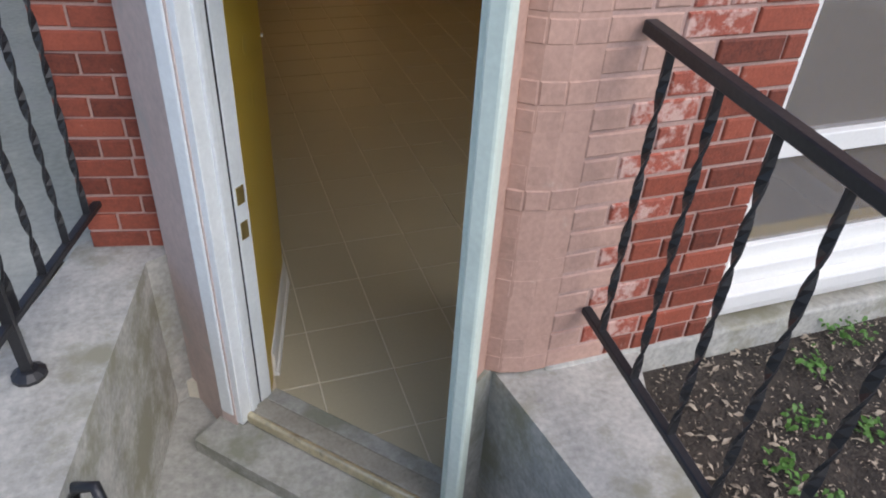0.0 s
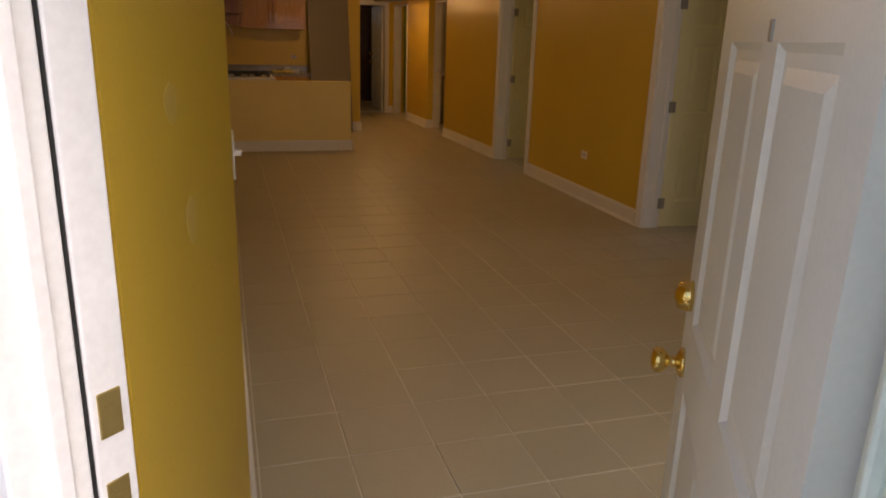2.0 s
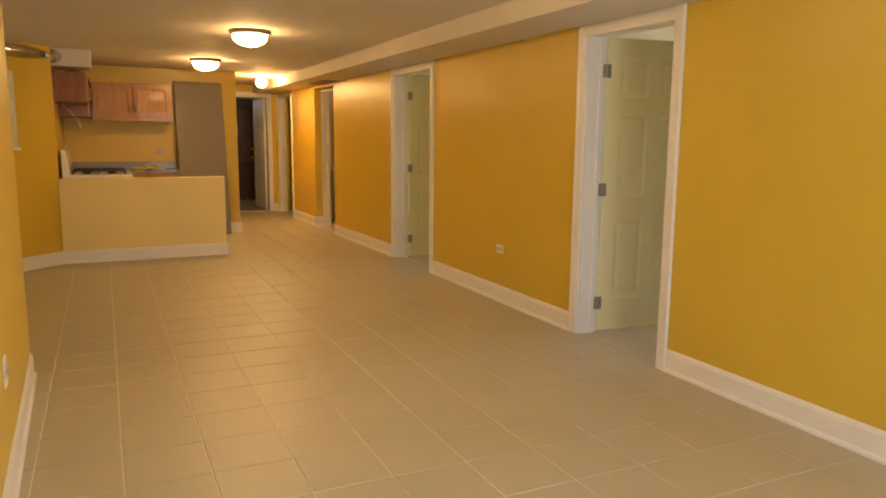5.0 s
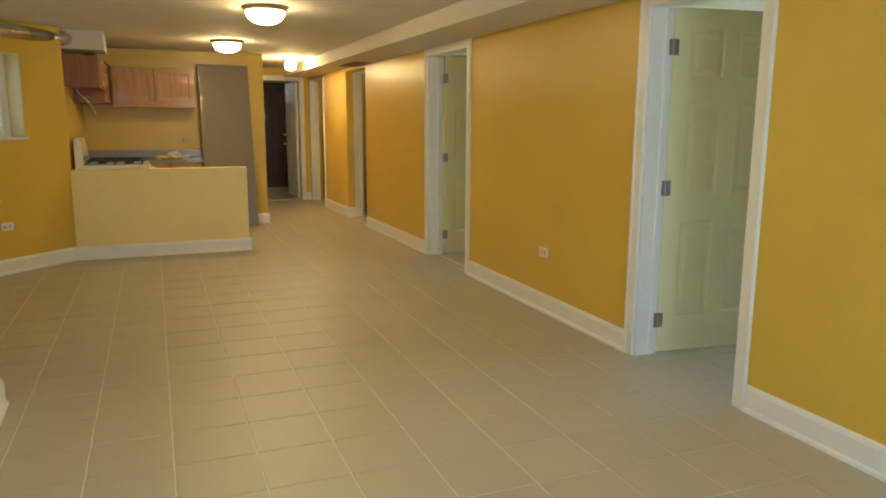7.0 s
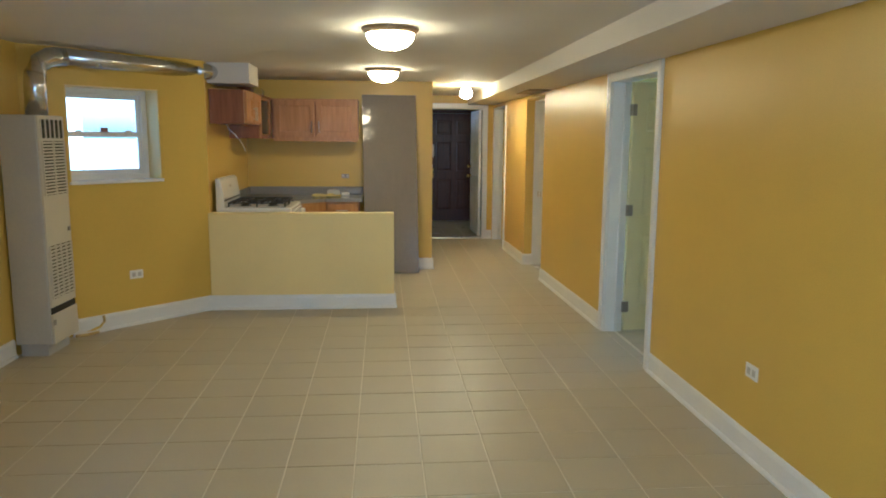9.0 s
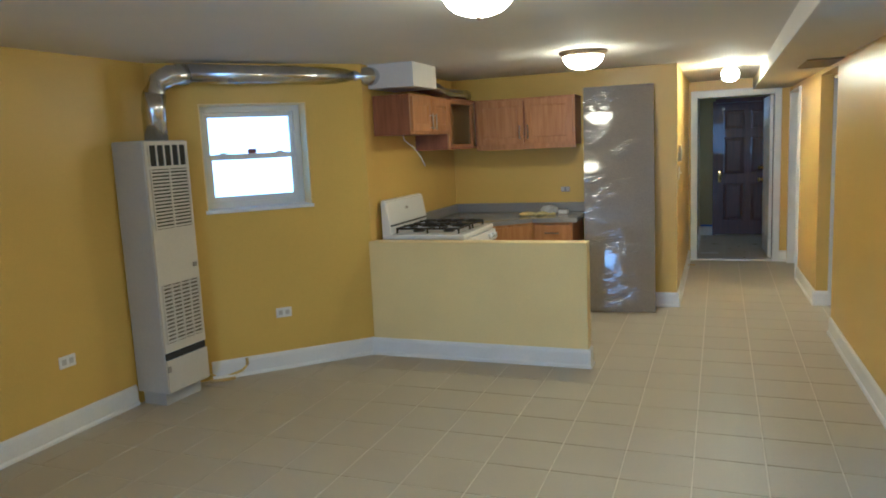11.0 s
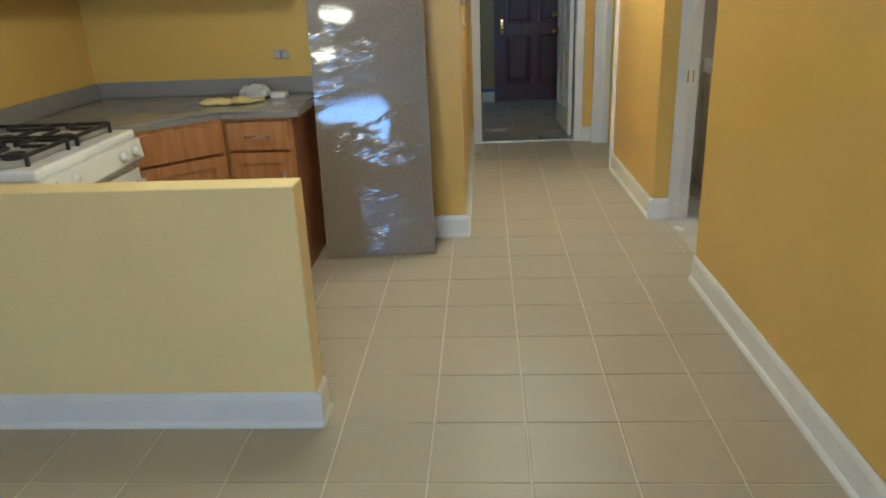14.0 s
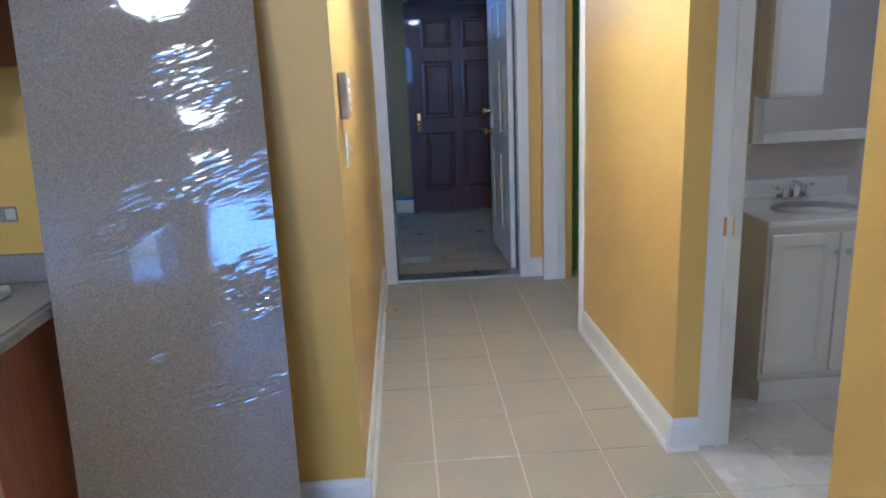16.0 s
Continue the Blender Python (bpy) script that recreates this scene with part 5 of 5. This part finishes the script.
for j in range(ROWS):
    for i in range(COLS):
        bm.faces.new((grid[j][i], grid[j][i + 1], grid[j + 1][i + 1], grid[j + 1][i]))
rim = grid[0][:] + [r[-1] for r in grid[1:]] + grid[-1][-2::-1] + [r[0] for r in grid[-2:0:-1]]
back = [bm.verts.new((v.co.x, 0.010, v.co.z)) for v in rim]
for i in range(len(rim)):
    k = (i + 1) % len(rim)
    bm.faces.new((rim[i], back[i], back[k], rim[k]))
part("laminate_face", bm, WRAP, sl)
part("chipboard_core", boxes((0.002, 0.628, 0.010, 0.035, 0.008, 2.088, 0.003)), wood("chipboard_edge", (0.26, 0.17, 0.08), (0.19, 0.12, 0.055), 0.6), sl, "brown chipboard core")

# ---------------------------------------------------------------- bathroom
vn = thing("bathroom_vanity", "white bathroom vanity with a moulded basin top", "vanity", Matrix.Translation((4.47, 10.575, 0)))
part("body", boxes((0, 0.61, 0.02, 0.51, 0.10, 0.80, 0.003)), ENAMEL, vn)
part("toe_kick", boxes((0.0, 0.61, 0.0, 0.51, 0.0, 0.10)), ENAMEL, vn)
for x0_ in (0.012, 0.31):
    bm = bmesh.new()
    shaker(bm, 0.29, 0.64, 0.018, 0.05)
    d = part("door", bm, ENAMEL, vn)
    d.location = (x0_, 0.02, 0.13)
    part("panel", shaker_panel(0.29, 0.64, 0.018, 0.05), ENAMEL, d)
    bm = bmesh.new()
    lathe(bm, [(0.006, 0), (0.006, 0.014), (0.014, 0.018), (0.012, 0.026), (0.003, 0.028)], 14, Matrix.Translation((0.265 if x0_ < 0.1 else 0.025, -0.018, 0.56)) @ pose(0, 0, 0, 90))
    part("knob", bm, STEEL, d, "small steel knob", True)
bm = boxes((-0.015, 0.625, -0.005, 0.515, 0.80, 0.83, 0.008), (-0.015, 0.625, 0.495, 0.515, 0.83, 0.92, 0.006))
part("basin_top", bm, ENAMEL, vn, "glossy white moulded top")
bm = bmesh.new()
lathe(bm, [(0.19, 0.0), (0.185, -0.002), (0.15, -0.02), (0.05, -0.03), (0.01, -0.031)], 30, Matrix.LocRotScale((0.305, 0.22, 0.834), None, (1, 0.72, 1)))
part("basin", bm, ENAMEL, vn, smooth=True)
vn.scale = (1, 1, 0.985)
fc = thing("basin_tap", "chrome two-handle basin tap", "tap", Matrix.Translation((4.775, 10.99, 0.818)))
CHROME = mat("chrome", (0.8, 0.8, 0.8), 0.06, metal=1.0, var=0.0, bump=0.0)
part("base", boxes((-0.08, 0.08, -0.025, 0.025, 0, 0.018, 0.006)), CHROME, fc)
bm = bmesh.new()
tube(bm, [(0, 0, 0.015), (0, 0, 0.07), (0, -0.02, 0.09), (0, -0.08, 0.085), (0, -0.11, 0.06)], 0.011)
part("spout", bm, CHROME, fc, smooth=True)
for s in (-1, 1):
    bm = bmesh.new()
    lathe(bm, [(0.016, 0.015), (0.014, 0.05), (0.018, 0.055), (0.006, 0.065)], 14, Matrix.Translation((s * 0.055, 0, 0)))
    tube(bm, [(s * 0.055, 0, 0.055), (s * 0.10, -0.01, 0.075)], 0.006)
    part("lever", bm, CHROME, fc, smooth=True)
mc = thing("mirror_cabinet", "white framed bathroom mirror cabinet", "mirror", Matrix.Translation((4.56, 11.10, 1.09)))
part("cabinet", boxes((0, 0.60, -0.11, 0, 0, 0.72, 0.004)), ENAMEL, mc)
part("frame", boxes((0, 0.05, -0.13, -0.11, 0, 0.72, 0.005), (0.55, 0.60, -0.13, -0.11, 0, 0.72, 0.005), (0.05, 0.55, -0.13, -0.11, 0, 0.05, 0.005), (0.05, 0.55, -0.13, -0.11, 0.67, 0.72, 0.005)), ENAMEL, mc)
part("mirror", boxes((0.05, 0.55, -0.116, -0.1105, 0.05, 0.67)), MIRROR, mc, "silvered mirror")
tc = thing("towel_cabinet", "white wall box with rounded corners beside the mirror", "cabinet", Matrix.Translation((4.54, 10.965, 1.30)))
part("box", boxes((0, 0.25, -0.16, 0, 0, 0.60, 0.03)), ENAMEL, tc)

# ---------------------------------------------------------------- back room
bdm = Matrix.Translation((3.07, 15.08, 0.015))
brown = thing("brown_door", "dark brown stained panel door, shut", "door", bdm)
bm = bmesh.new()
panel_leaf(bm, 0.92, 2.03, 0.04)
part("leaf", bm, BROWN, brown)
bm = bmesh.new()
knob(bm, Matrix.Translation((0.06, 0, 0.90)) @ pose(0, 0, 0, 90))
box(bm, 0.04, 0.08, -0.004, 0, 0.82, 1.0, 0.002)
part("lock_plate", bm, BRASS, brown, "brass lock plate with a knob", True)
bf = thing("brown_door_frame", "dark brown door frame", "door frame", kind="structure")
part("jamb", boxes((3.03, 3.07, 15.07, 15.12, 0, 2.08), (3.99, 4.05, 15.05, 15.12, 0, 2.08), (3.07, 3.99, 15.07, 15.12, 2.05, 2.11)), BROWN, bf)
rag = thing("paper_scrap", "scrap of white paper on the grey tiled floor", "paper")
bm = bmesh.new()
vs = [bm.verts.new((2.90 + 0.22 * i / 6, 13.02 + 0.16 * j / 4, 0.008 + 0.02 * abs(noise.noise((i, j, 3.3))))) for j in range(5) for i in range(7)]
for j in range(4):
    for i in range(6):
        bm.faces.new((vs[j * 7 + i], vs[j * 7 + i + 1], vs[j * 7 + i + 8], vs[j * 7 + i + 7]))
part("sheet", bm, PAPER, rag)
rag.location = (0.0, 0.1, 0)

# filled patches on the entry wall, and the register in the soffit
FILLED = mat("filled_wall_patch", (0.67, 0.50, 0.12), 0.5, var=0.06, scale=20, bump=0.1)
wd = Vector((0.163, 0.705)).normalized()
for f, z, ry_, rz_ in ((0.40, 1.39, 0.036, 0.034), (0.50, 1.17, 0.032, 0.046)):
    bm = bmesh.new()
    ring = [(ry_ * math.cos(a) * (1 + 0.12 * math.sin(3 * a)), rz_ * math.sin(a)) for a in [k * math.tau / 22 for k in range(22)]]
    cx, cy = 0.515 + 0.163 * f, -0.605 + 0.705 * f
    tops = [bm.verts.new((cx + wd.x * u + wd.y * 0.0006, cy + wd.y * u - wd.x * 0.0006, z + v)) for u, v in ring]
    feet = [bm.verts.new((cx + wd.x * u * 1.02 - wd.y * 0.002, cy + wd.y * u * 1.02 + wd.x * 0.002, z + v * 1.02)) for u, v in ring]
    bm.faces.new(tops)
    for k in range(22):
        bm.faces.new((tops[k], feet[k], feet[(k + 1) % 22], tops[(k + 1) % 22]))
    bmesh.ops.recalc_face_normals(bm, faces=bm.faces)
    part("filler_patch", bm, FILLED, bpy.data.objects["wall_left"], "pale filled and sanded patch")
REGISTER = mat("brown_register_metal", (0.20, 0.15, 0.09), 0.5, var=0.1, scale=9, bump=0.05)
vent = thing("soffit_register", "brown slatted air register set in the soffit", "air vent", Matrix.Translation((3.84, 9.35, 2.10)))
part("frame", boxes((-0.12, -0.10, -0.36, 0.36, -0.012, 0.0, 0.003), (0.10, 0.12, -0.36, 0.36, -0.012, 0.0, 0.003), (-0.10, 0.10, -0.36, -0.34, -0.012, 0.0, 0.003), (-0.10, 0.10, 0.34, 0.36, -0.012, 0.0, 0.003)), REGISTER, vent)
# no opening is cut; a dark plate paints the shade behind the slats
part("backing", boxes((-0.10, 0.10, -0.34, 0.34, -0.003, 0.0)), SHADE, vent, "dark plate painting the shade behind the slats")
for k in range(10):
    part("slat", boxes((-0.092 + 0.0195 * k, -0.080 + 0.0195 * k, -0.34, 0.34, -0.010, -0.004)), REGISTER, vent)

# ---------------------------------------------------------------- floor tiles


def tile_bm(poly, cx, cy):
    """A thin tile over a convex outline, top edge eased."""
    bm = bmesh.new()
    n = len(poly)
    mx, my = sum(p[0] for p in poly) / n, sum(p[1] for p in poly) / n
    lo = [bm.verts.new((x - cx, y - cy, -0.006)) for x, y in poly]
    hi = [bm.verts.new((x - cx, y - cy, -0.0012)) for x, y in poly]
    tp = [bm.verts.new((x - cx - 0.0025 * (1 if x > mx else -1), y - cy - 0.0025 * (1 if y > my else -1), 0.0)) for x, y in poly]
    for i in range(n):
        k = (i + 1) % n
        bm.faces.new((lo[i], lo[k], hi[k], hi[i])), bm.faces.new((hi[i], hi[k], tp[k], tp[i]))
    bm.faces.new(tp)
    return bm


def lay(root_name, regions, pitch, x0, y0, material, near, gap=0.0062):
    root = scene.objects[root_name]
    shared, rest = None, []
    placed = 0
    for region in regions:
        gx0, gx1 = min(p[0] for p in region), max(p[0] for p in region)
        gy0, gy1 = min(p[1] for p in region), max(p[1] for p in region)
        for i in range(math.floor((gx0 - x0) / pitch), math.ceil((gx1 - x0) / pitch)):
            for j in range(math.floor((gy0 - y0) / pitch), math.ceil((gy1 - y0) / pitch)):
                a, b, c, d_ = x0 + i * pitch + gap / 2, x0 + (i + 1) * pitch - gap / 2, y0 + j * pitch + gap / 2, y0 + (j + 1) * pitch - gap / 2
                sq = [(a, c), (b, c), (b, d_), (a, d_)]
                cut = clip(sq, sides(region))
                area = sum(p[0] * q[1] - q[0] * p[1] for p, q in sides(cut)) / 2 if cut else 0
                if area < 0.0008:
                    continue
                cx, cy = (a + b) / 2, (c + d_) / 2
                if near(cx, cy) and placed < 300:
                    if area > (b - a) * (d_ - c) * 0.9999:
                        shared = shared or mesh_of(tile_bm(sq, cx, cy), "tile", material)
                        data = shared
                    else:
                        data = mesh_of(tile_bm(cut, cx, cy), "tile", material)
                    ob = new("tile", data)
                    ob.location, ob.parent = (cx, cy, random.uniform(-0.0004, 0.0004)), root
                    placed += 1
                else:
                    rest.append(cut)
    if rest:
        bm = bmesh.new()
        for cut in rest:
            me = tile_bm(cut, 0, 0)
            tmp = bpy.data.meshes.new("tmp")
            me.to_mesh(tmp)
            me.free()
            bm.from_mesh(tmp)
            bpy.data.meshes.remove(tmp)
        far = part("far_tiles", bm, material, root)
        tagged(far, kind="stuff")


GX, GY = TX + 2 * PITCH, TY + 11 * PITCH
ENTRY = [pq(0.0, 0.055), pq(DW, 0.055), (GX, -1.015), (GX, TY), (0.60, TY)]
KY0, HX = TY + 27 * PITCH, TX + 6 * PITCH
lay("floor", [[(0.60, TY), (4.12, TY), (4.12, GY), (0.60, GY)], ENTRY, [(GX, -1.015), (4.12, -1.015), (4.12, TY), (GX, TY)], [(TX, GY), (4.12, GY), (4.06, KY0), (TX, KY0)],
              [(HX, KY0), (4.06, KY0), (4.06, 12.66), (HX, 12.66)], [(-0.48, GY), (TX, GY), (TX, 8.1), (-0.48, 6.9)], [(TX, KY0), (HX, KY0), (HX, 10.0), (TX, 10.0)],
              [(4.12, 2.74), (6.4, 2.74), (6.4, 5.2), (4.12, 5.2)], [(4.12, 6.08), (6.4, 6.08), (6.4, 9.1), (4.12, 9.1)], [(4.06, 11.24), (4.4, 11.24), (4.4, 12.75), (4.06, 12.75)]], PITCH, TX, TY, TILE, lambda x, y: 0.5 < x < 4.0 and -1 < y < 8.9)
lay("bath_floor", [[(4.06, 9.24), (6.3, 9.24), (6.3, 11.10), (4.06, 11.10)], [(4.4, 11.24), (6.3, 11.24), (6.3, 12.75), (4.4, 12.75)]], 0.33, 4.3, 9.95, BATHTILE, lambda x, y: y < 11.1)
lay("back_room_floor", [[(2.82, 12.79), (4.9, 12.79), (4.9, 15.1), (2.82, 15.1)]], 0.31, 3.2, 12.8, GREYTILE, lambda x, y: True)
